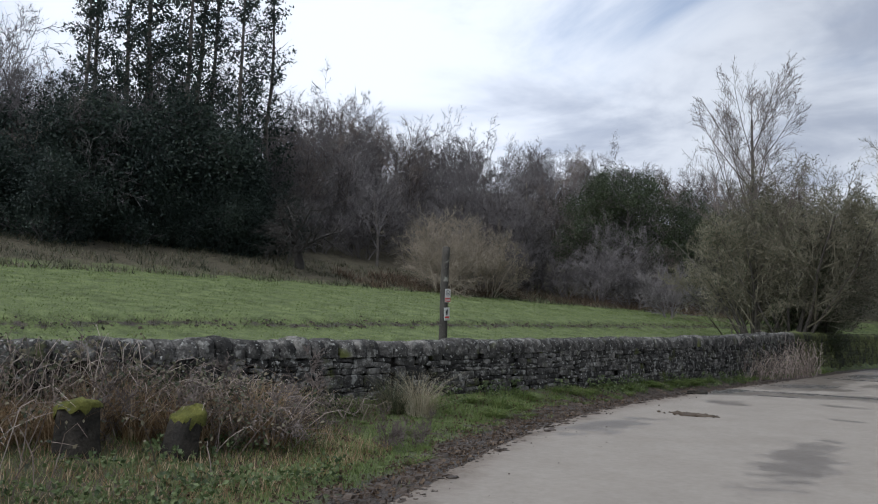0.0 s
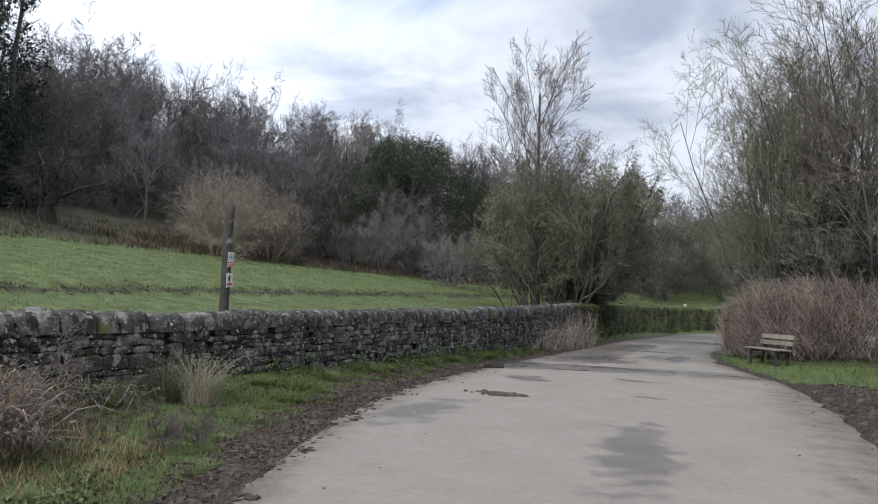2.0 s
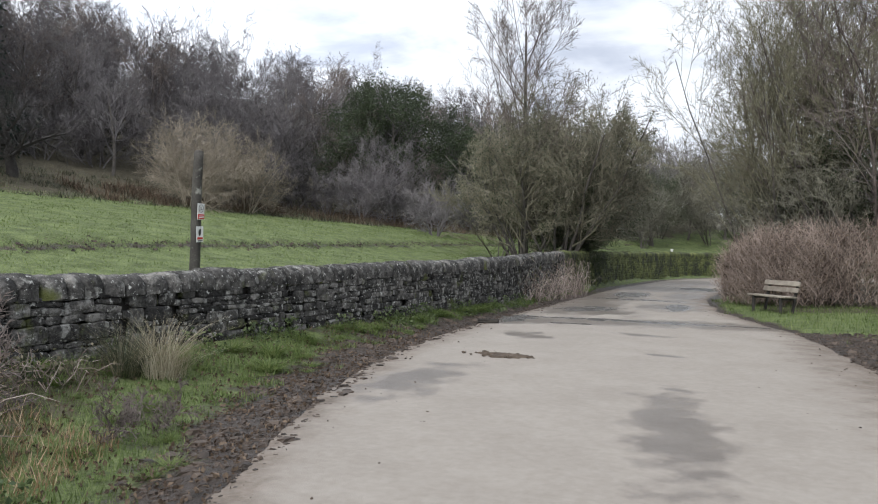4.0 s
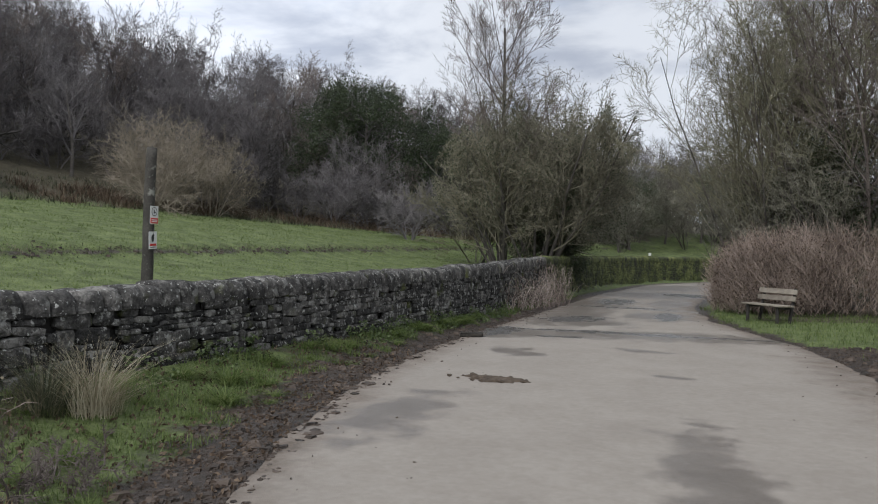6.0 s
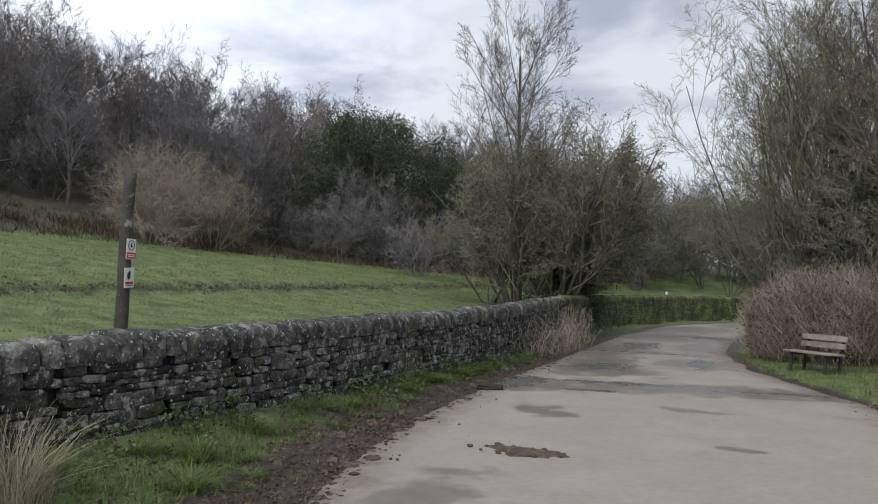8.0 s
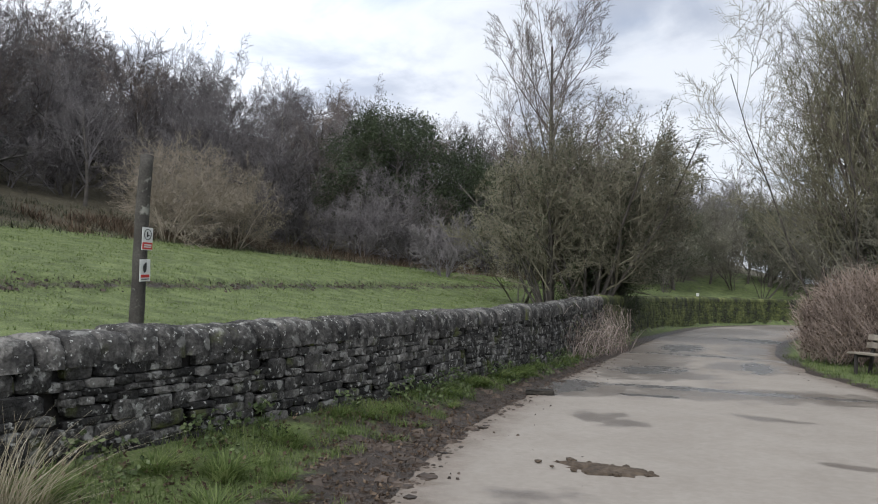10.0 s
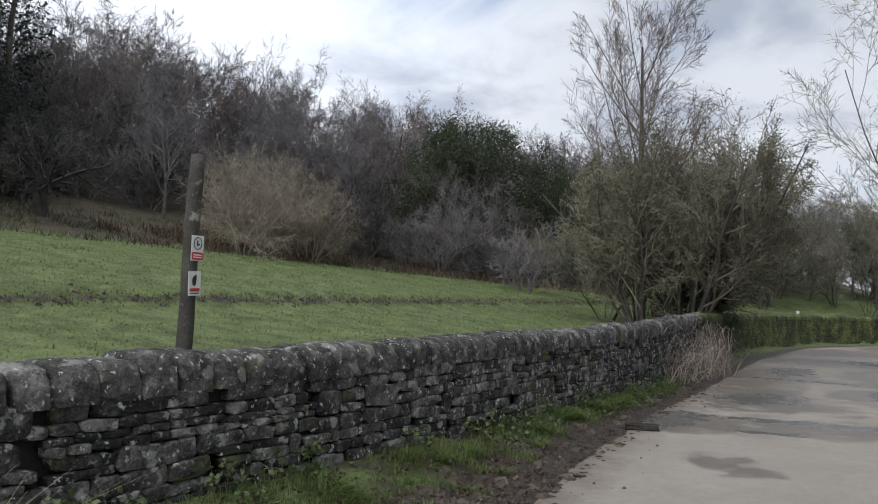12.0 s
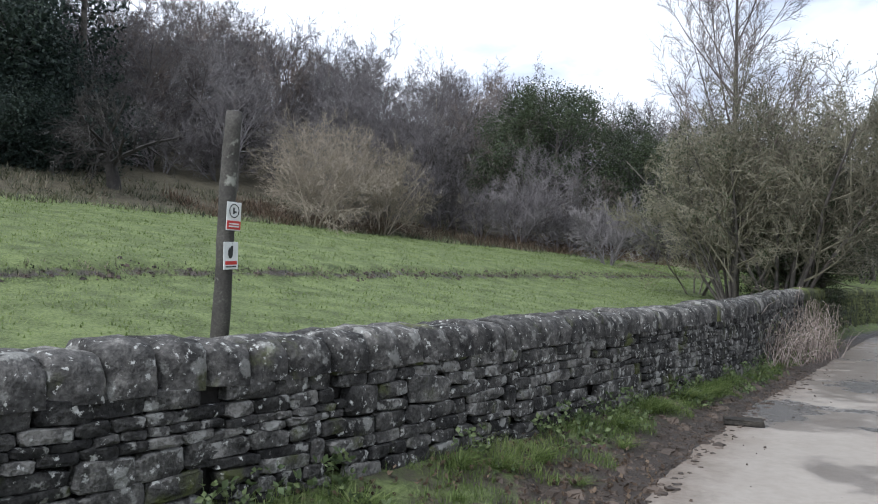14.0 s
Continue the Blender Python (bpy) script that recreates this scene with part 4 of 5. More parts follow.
# ---- stumps ----
def make_stump(x, y, r, h, seed, lean):
    rng = random.Random(seed)
    root = empty("tree_stump", x, y, ground(x, y), seed * 40)
    vs, fs, n = [], [], 18
    rings = [(-0.1, 1.25), (0.05, 1.12), (h * 0.4, 1.0), (h * 0.8, 0.98), (h, 0.93)]
    ph = rng.uniform(0, 6)
    for z, m in rings:
        for s in range(n):
            a = 2 * math.pi * s / n
            rr = r * m * (1 + 0.10 * math.sin(5 * a + ph) + 0.06 * math.sin(9 * a + 2 * ph) + rng.uniform(-0.03, 0.03))
            vs.append((rr * math.cos(a) + lean * z, rr * math.sin(a), z + (0.05 * math.cos(a + ph) if z == h else 0)))
    for k in range(len(rings) - 1):
        for s in range(n):
            fs.append((k * n + s, k * n + (s + 1) % n, (k + 1) * n + (s + 1) % n, (k + 1) * n + s))
    fs.append(tuple(range((len(rings) - 1) * n, len(rings) * n)))
    obj("wood", vs, fs, M_STUMP, root, smooth_shade=True)
    vs, fs = [], []
    for k, (m, z) in enumerate(((1.04, -0.05), (1.03, 0.0), (0.85, 0.03), (0.45, 0.035))):
        for s in range(n):
            a = 2 * math.pi * s / n
            rr = r * m * (1 + 0.10 * math.sin(5 * a + ph) + rng.uniform(-0.05, 0.05))
            drop = rng.uniform(-0.08, 0.03) if k == 0 else rng.uniform(-0.012, 0.012)
            vs.append((rr * math.cos(a) + lean * h, rr * math.sin(a), h + z + drop + 0.05 * math.cos(a + ph)))
    for k in range(3):
        for s in range(n):
            fs.append((k * n + s, k * n + (s + 1) % n, (k + 1) * n + (s + 1) % n, (k + 1) * n + s))
    fs.append(tuple(range(3 * n, 4 * n)))
    obj("moss_cap", vs, fs, M_MOSS, root, "bright green moss on the cut top", smooth_shade=True)
    tagged(root, "rotting tree stump capped with green moss in brambles", "stump")


make_stump(-3.85, 0.55, 0.20, 0.45, 1, 0.0)
make_stump(-3.55, 1.45, 0.17, 0.43, 2, 0.2)


# ---- tufts, brambles, blades ----
def tuft(name, x, y, count, length, spread, mat, seed, label, category="grass", width=0.006, droop=0.5):
    rng = random.Random(seed)
    root = Tubes()
    for k in range(count):
        a, r = rng.uniform(0, 2 * math.pi), rng.random() ** 0.7 * spread * 0.35
        p = Vector((r * math.cos(a), r * math.sin(a), -0.02))
        stray = a + rng.gauss(0, 0.7)
        out = Vector((math.cos(stray), math.sin(stray), 0)) * (rng.uniform(0.1, 1.0) if rng.random() < 0.85 else rng.uniform(1.0, 1.5))
        ln = length * rng.uniform(0.3, 1.15)
        side = Vector((-math.sin(a), math.cos(a), 0)) * width * rng.uniform(0.7, 1.3)
        b = len(root.v)
        for f in (0, 0.35, 0.7, 1.0):
            q = p + Vector((0, 0, ln * (f - droop * 0.35 * f * f))) + out * (spread * f ** 1.7 * 0.9)
            w = side * (1 - 0.85 * f)
            root.v += [tuple(q - w), tuple(q + w)]
        for s in range(3):
            root.f.append((b + 2 * s, b + 2 * s + 1, b + 2 * s + 3, b + 2 * s + 2))
    ob = obj(name, root.v, root.f, mat)
    ob.matrix_basis = pose(x, y, ground(x, y))
    return tagged(ob, label, category)


dead_tuft = tuft("dead_grass_tuft", -3.6, 2.6, 150, 0.6, 0.5, M_STRAW, 1, "long dead straw-coloured grass tuft in the verge")
dead_tuft["group"] = "dead grass tufts in the verge"
tuft_rng = random.Random(8)
for k in range(120):
    x, y = tuft_rng.uniform(-4.9, -2.6), tuft_rng.uniform(-1.5, 3.1)
    if x > road_l(y) - 1.6 or (y > 1.6 and x > -3.7) or (x > -4.05 and -1.2 < y < 1.8):
        continue
    again(dead_tuft, x, y, tuft_rng.uniform(0.6, 1.25), tuft_rng.uniform(0, 360), 0.0)
tuft("rush_tuft", -4.55, 5.75, 420, 0.85, 0.75, M_RUSH, 21, "pale dry rush tuft at the foot of the wall", width=0.0035, droop=0.8)
tuft("rush_tuft", -4.75, 5.4, 420, 0.62, 0.55, M_BRAMBLE_LEAF, 22, "dark green sedge tuft at the foot of the wall", width=0.0045)
clump = tuft("grass_tuft", -4.15, 7.0, 260, 0.20, 0.42, M_BLADE, 23, "bright green lush grass tuft on the verge", width=0.008)
tuft("grass_tuft", -4.6, 7.6, 240, 0.24, 0.35, M_BLADE, 24, "bright green lush grass tuft on the verge", width=0.008)


clump["group"] = "grass tufts on the verge"
clump_rng = random.Random(28)
for k in range(120):
    y = 1.5 + 16 * clump_rng.random() ** 1.5
    x = clump_rng.uniform(wall_x(y) + 0.12, road_l(y) - 0.5)
    if y < 4.2 and x < road_l(y) - 1.7:
        continue
    if y > 6.5 and clump_rng.random() < 0.6:
        continue
    by_wall = 0.3 * (x < wall_x(y) + 0.5)
    again(clump, x, y, clump_rng.uniform(0.25, 0.6) + by_wall, clump_rng.uniform(0, 360), 0.01, clump_rng.uniform(0.7, 1.2))


def make_brambles(name, area, canes, leaves, height, seed, label, reach=0.8, wall_lean=0.0, cane_mat=None):
    """Arching canes with leaves over an area (x0, y0, x1, y1)."""
    rng = random.Random(seed)
    cx, cy = (area[0] + area[2]) / 2, (area[1] + area[3]) / 2
    root = empty(name, cx, cy, ground(cx, cy))
    inv = root.matrix_basis.inverted()
    c, l = Tubes(), Tubes()
    for k in range(canes):
        x, y = rng.uniform(area[0], area[2]), rng.uniform(area[1], area[3])
        if y < 15 and x > road_l(y) - 1.3:
            continue
        if x > -4.1 and -1.2 < y < 1.75 and rng.random() < 0.93 or abs(x + 3.7) < 0.5 and 0.2 < y < 1.8:
            continue
        a = rng.uniform(0, 2 * math.pi)
        h = height * rng.uniform(0.35, 1.1) * (1.0 if y > 15 else 0.55 + 0.45 * min(1.0, max(0.0, (road_l(y) - 1.2 - x) / 1.2)))
        out = Vector((math.cos(a) - wall_lean, math.sin(a), 0)) * reach * rng.uniform(0.3, 1.1)
        p = inv @ Vector((x, y, ground(x, y)))
        pts = []
        for f in (0, 0.25, 0.5, 0.75, 1.0):
            pts.append(p + out * f + Vector((0, 0, h * (2.2 * f - 1.5 * f * f))) + rand_dir(rng) * 0.03)
        c.tube(pts, [0.006, 0.005, 0.0045, 0.003, 0.0015], 3)
        for q in range(leaves):
            f = rng.uniform(0.15, 1.0)
            i = min(3, int(f * 4))
            w = pts[i].lerp(pts[i + 1], f * 4 - i) + rand_dir(rng) * rng.uniform(0.02, 0.1)
            l.leaf(w, rand_dir(rng), rand_dir(rng, 0.5), rng.uniform(0.03, 0.065), 0.7)
    tagged(obj("cane", c.v, c.f, cane_mat or M_BRAMBLE, root), kind="stuff")
    if leaves:
        tagged(obj("leaf", l.v, l.f, M_BRAMBLE_LEAF, root, "dark bramble leaves"), kind="stuff")
    tagged(root, label, "bramble")


make_brambles("bramble_patch", (-5.2, -3.0, -2.2, 1.2), 720, 6, 0.92, 1, "tangled brown brambles and dead stems over the verge")
make_brambles("bramble_patch", (-5.1, 1.0, -3.4, 2.8), 600, 6, 0.76, 2, "tangled brown brambles and dead stems over the verge")
make_brambles("bramble_patch", (-5.0, 2.9, -4.5, 4.8), 130, 5, 0.35, 3, "low dark brambles against the wall's foot", 0.4)
make_brambles("bramble_patch", (-5.2, -1.6, -4.5, 1.6), 220, 7, 1.15, 6, "tall bramble and ivy tangle climbing over the wall", 0.6, 0.4)


def leaf_carpet(name, count, pick, size, mat, seed, label):
    rng = random.Random(seed)
    t = Tubes()
    for k in range(count):
        xy = pick(rng)
        if xy is None:
            continue
        x, y, h = xy
        p = Vector((x, y, ground(x, y) + h))
        for q in range(3):
            t.leaf(p, rand_dir(rng, 0.3), rand_dir(rng, 1.0), size * rng.uniform(0.6, 1.3), 0.7)
    return tagged(obj(name, t.v, t.f, mat), label, "plants", kind="stuff")


def pick_front(rng):
    y = rng.uniform(-2.2, 2.6)
    x = road_l(y) - 1.0 - 2.6 * rng.random()
    return (x, y, 0.16 * rng.random()) if noise.noise((x * 1.2, y * 1.2, 6)) > -0.05 else None


def pick_foot(rng):
    y = rng.uniform(4, 24)
    x = wall_x(y) + 0.08 + 0.4 * rng.random() ** 2
    return (x, y, 0.22 * rng.random() * (1 if x < wall_x(y) + 0.25 else 0.4)) if noise.noise((y * 0.9, 3, 6)) > 0.0 else None


def pick_bank(rng):
    y = rng.uniform(2, 13)
    x = road_r(y) + 1.0 + 3.5 * rng.random()
    return (x, y, 0.2 * rng.random()) if noise.noise((x * 0.8, y * 0.8, 9)) > -0.05 else None


M_IVY = material("ground_leaf", [(0.045, 0.065, 0.028), (0.09, 0.125, 0.05), (0.17, 0.21, 0.095)], 1.0, 14, bump=0, random_amount=0.5, island=True, glow_through=0.35, rough=0.5)
leaf_carpet("ground_ivy", 2400, pick_front, 0.05, M_IVY, 1, "low dark green leaves and weeds over the verge")
leaf_carpet("ground_ivy", 1900, pick_foot, 0.05, M_IVY, 2, "small green weeds along the wall's foot")
leaf_carpet("ground_ivy", 2600, pick_bank, 0.09, M_IVY, 3, "low green leafy weeds on the verge by the lane")
leaf_carpet("leaf_litter", 3200, lambda r: (lambda y: (road_l(y) - 2.6 * r.random(), y, 0.01))(r.uniform(-2, 12)), 0.04, M_LITTER, 4, "fallen dead leaves and stalks on the verge")


make_brambles("dead_bramble", (-6.6, 19.5, -6.1, 25.0), 300, 2, 1.05, 4, "dry brown bramble tangle hanging on the wall", 0.95, 0.3, M_BRAMBLE)
make_brambles("dead_bramble", (-7.3, 24.0, -6.8, 27.5), 220, 2, 1.4, 5, "dry brown bramble tangle hanging on the wall", 0.8, 0.4, M_BRAMBLE)
sap = make_tree("sapling", 15, 1.6, S_SHRUB, M_TWIG_RED, M_TWIG_RED, stems=3, label="thin bare reddish sapling before the wall", category="shrub")
put(sap, -4.0, 3.1, 0.95, 0)
again(sap, -4.5, 1.4, 0.9, 70)
again(sap, -3.3, 4.2, 0.5, 170)


def blades(name, count, pick, mat, length, width, seed, label, sprawl=1.0):
    rng = random.Random(seed)
    t = Tubes()
    tries = 0
    while len(t.f) < count and tries < count * 6:
        tries += 1
        xy = pick(rng)
        if xy is None:
            continue
        x, y, s = xy
        z = ground(x, y)
        a = rng.uniform(0, 2 * math.pi)
        ln = length * s * rng.uniform(0.5, 1.4)
        lean = rng.uniform(0.2, 1.2) * ln * sprawl
        dx, dy = math.cos(a), math.sin(a)
        w = width * rng.uniform(0.6, 1.3)
        b = len(t.v)
        t.v += [(x - dy * w, y + dx * w, z - 0.01), (x + dy * w, y - dx * w, z - 0.01), (x + dx * lean, y + dy * lean, z + ln)]
        t.f.append((b, b + 1, b + 2))
    return tagged(obj(name, t.v, t.f, mat), label, "grass", kind="stuff")


def pick_verge(rng):
    y = -3 + 33 * rng.random() ** 1.3
    rl, wx = road_l(y), wall_x(y)
    x = rng.uniform(wx + 0.02, rl - 0.05)
    m = mud_at(x, y) + noise.noise((x * 2.6, y * 2.6, 0)) * 0.35
    if m > 0.55:
        return None
    return x, y, (0.7 + 0.9 * max(0, noise.noise((x * 1.3, y * 1.3, 5)))) * (1.25 if x < wx + 0.35 else 1.0)


def pick_right(rng):
    y = rng.uniform(2, 27)
    x = road_r(y) + rng.random() * 4.5
    if mud_at(x, y) + noise.noise((x * 2.6, y * 2.6, 0)) * 0.4 > 0.62 or (x > 0 and y > 24.5):
        return None
    return x, y, 1.0


def pick_field(rng):
    y = rng.uniform(2, 50)
    wx, ex = wall_x(y), edge_wood(y)
    x = wx - 0.6 - (wx - ex) * rng.random()
    if mud_at(x, y) > 0.5 and rng.random() < 0.6 or noise.noise((x * 0.9, y * 0.9, 2)) < -0.15 and rng.random() < 0.6:
        return None
    return x, y, 1.0


blades("verge_grass", 42000, pick_verge, M_BLADE, 0.085, 0.0045, 1, "short green grass on the verge below the wall")
blades("verge_grass", 14000, pick_right, M_BLADE, 0.10, 0.006, 2, "green grass on the verge by the bench")
blades("pasture_grass", 80000, pick_field, M_BLADE_FIELD, 0.035, 0.012, 3, "short grazed pasture grass", 1.2)


def pick_straw(rng):
    y = rng.uniform(-2, 3.9)
    x = rng.uniform(wall_x(y) + 0.05, road_l(y) - 1.3)
    return x, y, rng.uniform(0.4, 1.6)


blades("dry_grass", 9000, pick_straw, M_STRAW, 0.085, 0.005, 4, "dry dead grass matted over the verge")


def lumps(name, count, pick, mat, size, seed, label, flat=0.55):
    rng = random.Random(seed)
    v, f = [], []
    for k in range(count):
        xy = pick(rng)
        if xy is None:
            continue
        x, y = xy
        z = ground(x, y)
        s = size * (0.25 + 1.6 * rng.random() ** 2.5)
        b = len(v)
        turn = rng.uniform(0, 6.28)
        for q in range(5):
            a = turn + q * 2 * math.pi / 5
            r = s * rng.uniform(0.75, 1.25)
            v.append((x + r * math.cos(a), y + r * math.sin(a), z - 0.01))
        for q in range(5):
            a = turn + q * 2 * math.pi / 5 + 0.3
            r = s * rng.uniform(0.4, 0.75)
            v.append((x + r * math.cos(a), y + r * math.sin(a), z + s * flat * rng.uniform(0.6, 1.2)))
        for q in range(5):
            n = (q + 1) % 5
            f.append((b + q, b + n, b + 5 + n, b + 5 + q))
        f.append((b + 5, b + 6, b + 7, b + 8, b + 9))
    return tagged(obj(name, v, f, mat), label, "mud", kind="stuff")


def pick_mud(rng):
    y = -3 + 24 * rng.random() ** 1.2
    x = road_l(y) + 0.22 - rng.random() * 1.2
    return (x, y) if mud_at(x, y) + noise.noise((x * 2.6, y * 2.6, 0)) * 0.3 > 0.55 else None


def pick_mud_right(rng):
    y = rng.uniform(1, 17)
    x = road_r(y) + rng.random() * 2.4
    return x, y


def pick_grit(rng):
    y = rng.uniform(0, 22)
    x = rng.uniform(road_l(y), road_r(y))
    e = min(x - road_l(y), road_r(y) - x)
    return (x, y) if rng.random() < 0.12 + math.exp(-e * 3) else None


lumps("mud_clods", 9000, pick_mud, M_MUD, 0.024, 1, "trampled dark mud along the lane's edge", 0.5)
lumps("mud_clods", 1500, pick_mud, M_MUD, 0.055, 8, "larger trodden clods of dark mud beside the lane", 0.35)
def pick_ridge(rng):
    y = rng.uniform(-2, 55)
    step = terrace(y) + 0.35 * noise.noise((y * 0.45, 2.0, 0.0)) + 0.15 * noise.noise((y * 1.6, 4.0, 0.0))
    return (step + rng.gauss(0.05, 0.10), y) if noise.noise((y * 0.7, 1.0, 4.0)) > -0.25 else None


lumps("bank_clods", 1000, pick_ridge, M_MUD, 0.034, 5, "crumbling bare earth on the field's little bank", 0.6)
def pick_bank_grass(rng):
    y = rng.uniform(-2, 55)
    step = terrace(y) + 0.35 * noise.noise((y * 0.45, 2.0, 0.0)) + 0.15 * noise.noise((y * 1.6, 4.0, 0.0))
    return step + rng.gauss(0.0, 0.12), y, rng.uniform(0.6, 1.4)


def pick_bracken(rng):
    y = rng.uniform(21, 52)
    x = edge_wood(y) + 0.9 - 3.4 * rng.random() + 0.8 * noise.noise((y * 0.5, 7.0, 0.0))
    return (x, y, rng.uniform(0.5, 1.5)) if noise.noise((x * 0.6, y * 0.6, 11)) > -0.2 else None


blades("bank_grass", 6000, pick_bank_grass, M_BRAMBLE_LEAF, 0.05, 0.012, 6, "dark rough grass along the field's little bank")
def pick_rough(rng):
    y = rng.uniform(4, 40)
    x = edge_wood(y) + 1.8 - 6.5 * rng.random()
    return (x, y, rng.uniform(0.4, 1.6)) if noise.noise((x * 0.7, y * 0.7, 21)) > -0.12 else None


blades("rough_grass", 14000, pick_rough, M_BRAMBLE_LEAF, 0.17, 0.016, 12, "dull tussocky grass on the slope below the wood", 1.2)
blades("dead_bracken", 11000, pick_bracken, M_LITTER, 0.30, 0.016, 7, "reddish dead bracken along the wood's edge", 1.3)
lumps("mud_clods", 5200, pick_mud_right, M_MUD, 0.028, 2, "trampled dark mud on the verge near the bench")
lumps("mud_clods", 1100, pick_mud_right, M_MUD, 0.07, 9, "large trodden clods of mud on the verge near the bench", 0.4)

# ---- droppings and grit on the lane ----
def make_dung():
    rng = random.Random(6)
    root = empty("dung_pile", -2.35, 9.8, 0.035)
    vs, fs, n = [], [], 22
    for k, (m, z) in enumerate(((1.0, -0.004), (0.8, 0.018), (0.5, 0.030), (0.2, 0.034))):
        for s in range(n):
            a = 2 * math.pi * s / n
            r = m * (1 + 0.2 * math.sin(3 * a) + 0.14 * math.sin(7 * a + 1)) * rng.uniform(0.9, 1.1)
            vs.append((0.40 * r * math.cos(a), 0.20 * r * math.sin(a), z + rng.uniform(-0.004, 0.006) * (k > 0)))
    for k in range(3):
        for s in range(n):
            fs.append((k * n + s, k * n + (s + 1) % n, (k + 1) * n + (s + 1) % n, (k + 1) * n + s))
    fs.append(tuple(range(3 * n, 4 * n)))
    obj("mass", vs, fs, M_DUNG, root)
    for k in range(26):
        s = rng.uniform(0.012, 0.04)
        bm = bmesh.new()
        bmesh.ops.create_icosphere(bm, subdivisions=1, radius=s)
        for v in bm.verts:
            v.co = Vector((v.co.x * 1.3, v.co.y, v.co.z * 0.6)) * rng.uniform(0.8, 1.2)
        a, r = rng.uniform(0, 6.28), rng.uniform(0.2, 1.0)
        place(part("clump", bm, M_DUNG, root), -0.1 + 0.62 * r * math.cos(a), 0.3 * r * math.sin(a), 0.012, 0, 0, rng.uniform(0, 180))
    tagged(root, "flattened brown horse droppings on the lane", "dung")


make_dung()
lumps("lane_grit", 1500, pick_grit, M_MUD, 0.012, 3, "scattered grit and mud crumbs on the lane", 0.5).location.z = 0.028
flat = empty("flat_stone", -4.72, 14.42, 0.01, 20)
place(part("slab", soft_box(0.42, 0.26, 0.07, 0.025, 0.01, 4), M_STUMP, flat), 0, 0, 0.03)
tagged(flat, "dark wet flat stone at the lane's edge", "stone")


# ---- dry stone wall ----
WALL_H, CAP_H, WALL_T = 0.84, 0.245, 0.46


def wall_dir(y):
    d = Vector((wall_x(y + 0.3) - wall_x(y - 0.3), 0.6, 0)).normalized()
    return d, math.degrees(math.atan2(-d.x, d.y))


def wall_base(y):
    """A smooth foot line, so that the courses run evenly."""
    return lerp_table([(-60, 0.04), (0, 0.04), (6, 0.05), (10, 0.11), (17, 0.19), (27, 0.40), (40, 0.42), (60, 0.54), (75, 0.54)], y)


wall = empty("wall_lane", -5.4, 10.0, 0.0)
tagged(wall, "dark lichened dry stone wall with rounded cap stones", "wall", kind="structure")
wall_inv = wall.matrix_basis.inverted()
cy = axis([(-24, 75, 0.6)])
verts, faces = [], []
for j, y in enumerate(cy):
    d, _ = wall_dir(y)
    n = Vector((d.y, -d.x, 0))
    p = Vector((wall_x(y), y, wall_base(y)))
    for off, h in ((-0.07, -0.75), (-0.07, WALL_H + 0.12), (-WALL_T + 0.06, WALL_H + 0.12), (-WALL_T, -0.75)):
        q = wall_inv @ (p + n * off + Vector((0, 0, h)))
        verts.append(tuple(q))
    if j:
        o = (j - 1) * 4
        for k in range(4):
            faces.append((o + k, o + 4 + k, o + 4 + (k + 1) % 4, o + (k + 1) % 4))
obj("core", verts, faces, M_CORE, wall)


def stone_mesh(seed):
    """A squared rubble stone, unit size, rough face towards +x."""
    rng = random.Random(seed)
    j = lambda a: rng.uniform(-a, a)
    outline = []
    for a, b in ((-0.5, -0.5), (0.5, -0.5), (0.5, 0.5), (-0.5, 0.5)):
        # each corner is knocked off by an amount of its own
        ca, cb = rng.uniform(0.06, 0.22), rng.uniform(0.08, 0.26)
        ends = [(a * (1 - 2 * ca), b + j(0.07)), (a + j(0.05), b * (1 - 2 * cb))]
        outline += ends if a * b < 0 else ends[::-1]
    v, f, n = [], [], len(outline)
    for x, m in ((-0.6, 1.0), (0.55, 1.0), (0.92, 0.86)):
        for a, b in outline:
            v.append((x + (j(0.10) if x > 0.3 else 0), a * m, b * m))
    v.append((1.05 + j(0.12), j(0.15), j(0.15)))
    for k in range(2):
        for s in range(n):
            f.append((k * n + s, k * n + (s + 1) % n, (k + 1) * n + (s + 1) % n, (k + 1) * n + s))
    for s in range(n):
        f.append((2 * n + s, 2 * n + (s + 1) % n, 3 * n))
    return v, f


STONES = [stone_mesh(s) for s in range(18)]
stone_data = []
for v, f in STONES:
    me = bpy.data.meshes.new("stone")
    me.from_pydata(v, [], f)
    me.materials.append(M_STONE)
    stone_data.append(me)


def cap_mesh(seed):
    """A half-round cap stone laid across the wall; unit width along y."""
    rng = random.Random(seed)
    n, v, f = 11, [], []
    top = 1.0 + rng.uniform(-0.10, 0.10)
    for k, (y, m) in enumerate(((-0.5, 0.86), (-0.42, 0.98), (0.0, 1.02), (0.42, 0.98), (0.5, 0.86))):
        for s in range(n):
            a = math.pi * s / (n - 1)
            x, z = math.cos(a), math.sin(a)
            x = math.copysign(abs(x) ** 0.62, x)
            z = z ** 0.55
            r = m * (1 + rng.uniform(-0.045, 0.045))
            v.append((x * r * 0.5 + (0.03 * (y > 0) - 0.015), y + rng.uniform(-0.03, 0.03), z * r * top - 0.02))
    for k in range(4):
        for s in range(n - 1):
            f.append((k * n + s, (k + 1) * n + s, (k + 1) * n + s + 1, k * n + s + 1))
    f.append(tuple(range(n)))
    f.append(tuple(range(5 * n - 1, 4 * n - 1, -1)))
    return v, f


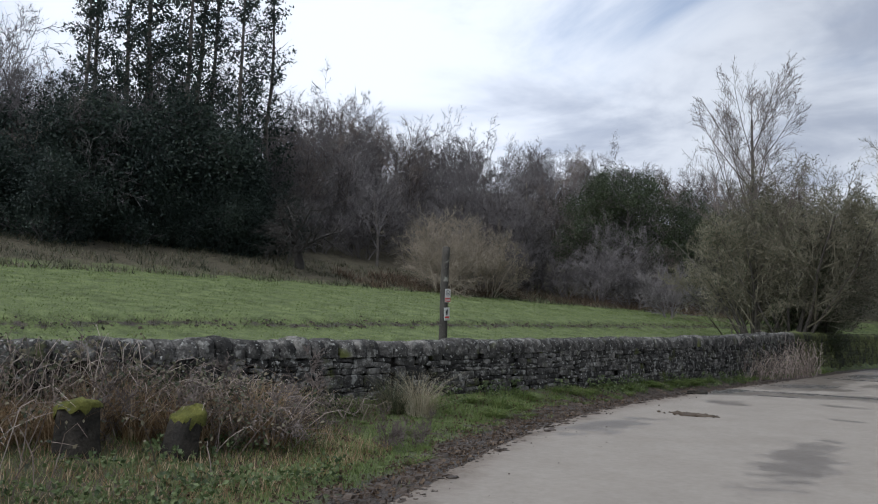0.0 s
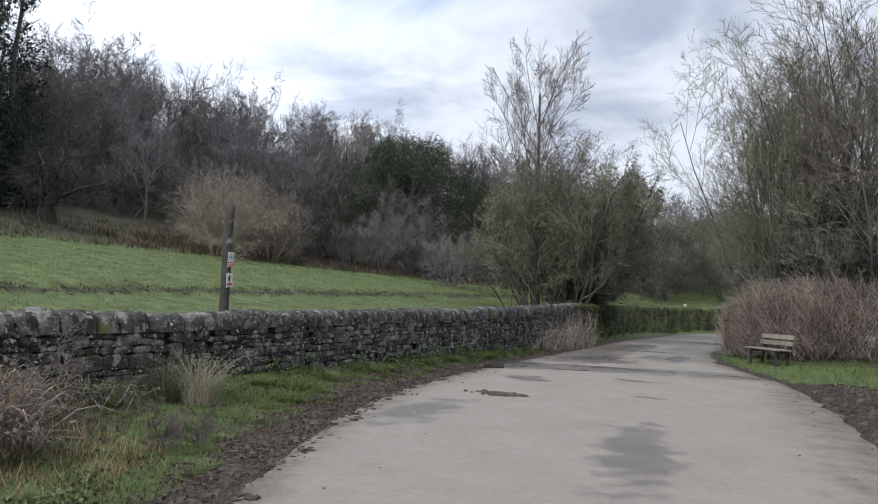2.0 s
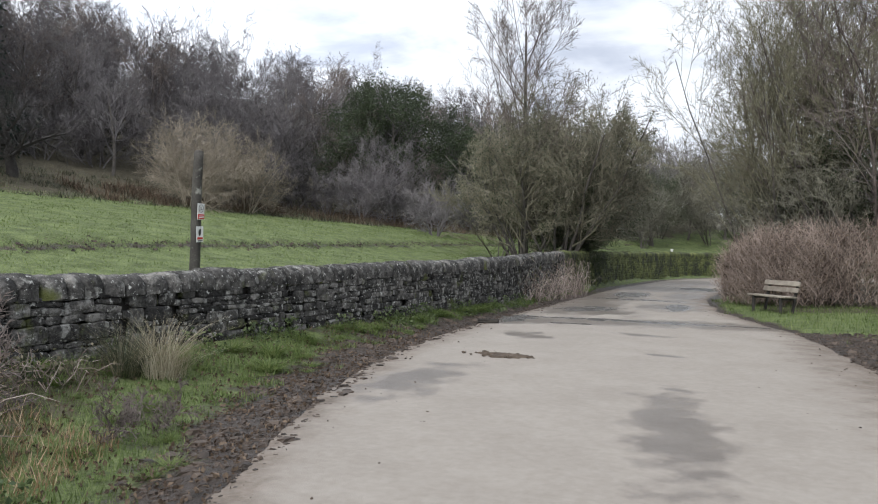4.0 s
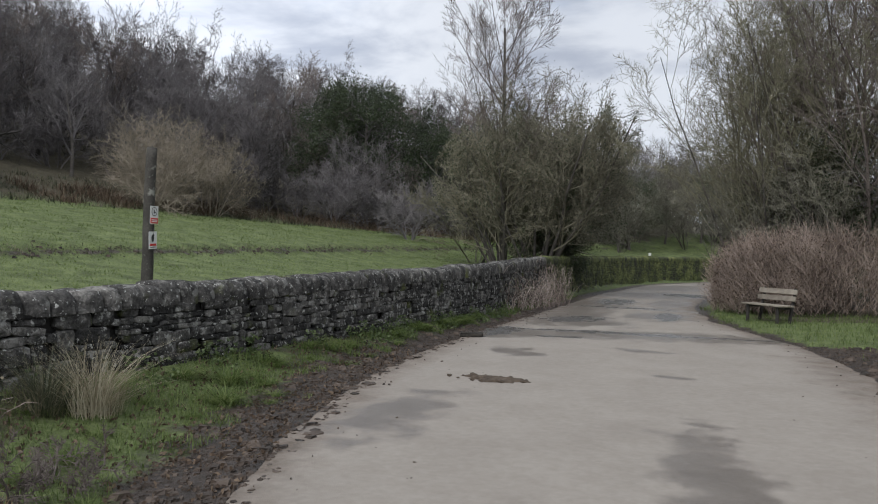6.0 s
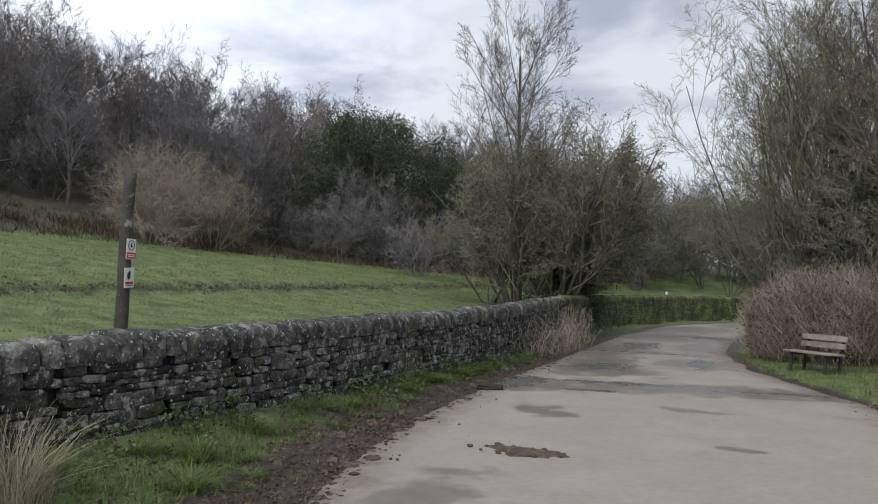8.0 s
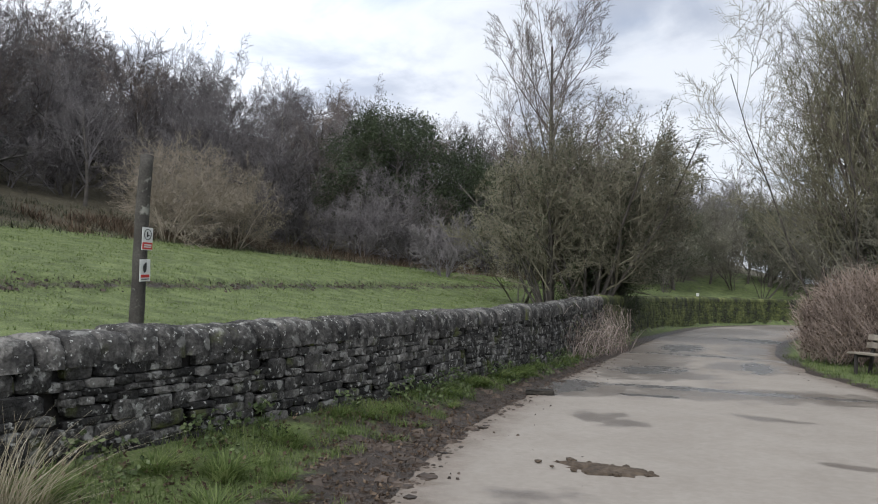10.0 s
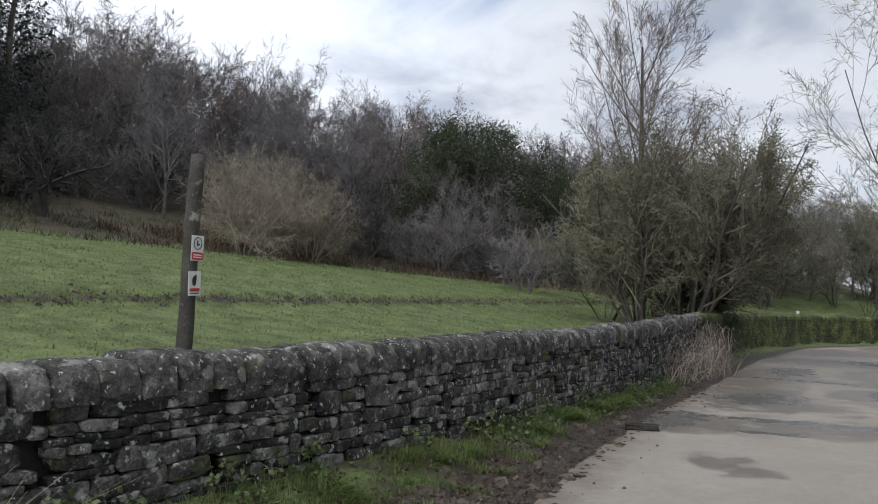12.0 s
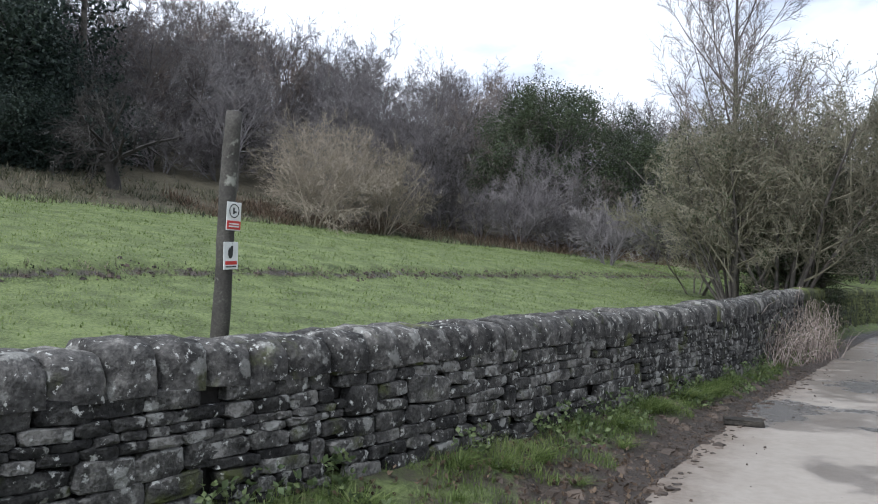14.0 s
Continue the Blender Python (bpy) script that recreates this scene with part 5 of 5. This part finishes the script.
CAPS = [cap_mesh(s) for s in range(12)]
cap_data = []
for v, f in CAPS:
    me = bpy.data.meshes.new("cap_stone")
    me.from_pydata(v, [], f)
    me.materials.append(M_CAP)
    me.polygons.foreach_set("use_smooth", [True] * len(me.polygons))
    cap_data.append(me)

rub = random.Random(77)
far_v, far_f, moss_v, moss_f = [], [], [], []
near = 0


def join(vs, fs, shape, m):
    b = len(vs)
    vs += [tuple(m @ Vector(p)) for p in shape[0]]
    fs += [tuple(b + i for i in face) for face in shape[1]]


def lay(y, w, z, h):
    """One rubble stone with its face on the wall's line."""
    global near
    yc = y + w / 2
    if wall_base(yc) + z + h < ground(wall_x(yc) + 0.12, yc) - 0.06:
        return
    d, deg = wall_dir(yc)
    n = Vector((d.y, -d.x, 0))
    proud = rub.uniform(-0.008, 0.010) + 0.05 * (1 - z / WALL_H)
    p = Vector((wall_x(yc), yc, wall_base(yc) + z + h / 2)) + n * (proud - 0.04)
    m = wall_inv @ Matrix.LocRotScale(p, Euler((rub.uniform(-0.09, 0.09), rub.uniform(-0.04, 0.04), radians(deg) + rub.uniform(-0.04, 0.04))),
                                      (0.055, w * 1.0, h * 1.0))
    i = rub.randrange(len(STONES))
    if 5.6 < yc < 14.5 and near < 300:
        near += 1
        ob = new("stone", stone_data[i])
        ob.parent = wall
        ob.matrix_basis = m
    elif yc > 26.5:
        join(moss_v, moss_f, STONES[i], m)
    else:
        join(far_v, far_f, STONES[i], m)


# short lengths, each with courses of its own heights
y = -22.0
while y < 74:
    length = rub.uniform(0.6, 1.6) * (1.6 if y > 30 else 1.0)
    z = -0.45
    while z < WALL_H - 0.001:
        h = rub.choice((0.05, 0.06, 0.07, 0.085, 0.10, 0.12, 0.15, 0.19))
        if z + h > WALL_H - 0.04:
            h = WALL_H - z
        e = y + rub.uniform(-0.10, 0.10)
        end = y + length + rub.uniform(-0.10, 0.10)
        while e < end - 0.05:
            w = min(end - e, rub.uniform(0.9, 2.5) * h + rub.uniform(0.04, 0.12))
            if end - e - w < 0.07:
                w = end - e
            if h > 0.13 and rub.random() < 0.3:
                cut = rub.uniform(0.35, 0.65)
                lay(e, w, z, h * cut)
                lay(e, w, z + h * cut, h * (1 - cut))
            else:
                lay(e, w, z, h)
            e += w
        z += h
    y += length

y = -22.0
while y < 74:
    w = rub.uniform(0.19, 0.38)
    yc = y + w / 2
    d, deg = wall_dir(yc)
    n = Vector((d.y, -d.x, 0))
    p = Vector((wall_x(yc), yc, wall_base(yc) + WALL_H - 0.02)) + n * (-WALL_T / 2 + 0.012)
    tip = rub.uniform(-0.07, 0.07)
    m = wall_inv @ Matrix.LocRotScale(p, Euler((tip, 0, radians(deg) + rub.uniform(-0.06, 0.06))),
                                      (WALL_T + 0.045, w - 0.008, CAP_H * rub.uniform(0.94, 1.07)))
    i = rub.randrange(len(CAPS))
    if 0.5 < yc < 26.5:
        ob = new("cap_stone", cap_data[i])
        ob.parent = wall
        ob.matrix_basis = m
    elif yc >= 26.5:
        join(moss_v, moss_f, CAPS[i], m)
    else:
        join(far_v, far_f, CAPS[i], m)
    y += w
tagged(obj("rubble", far_v, far_f, M_STONE_JOINED, wall), "dark squared gritstone rubble", kind="stuff")
tagged(obj("mossy_rubble", moss_v, moss_f, M_STONE_MOSS, wall), "moss-grown gritstone rubble", kind="stuff")
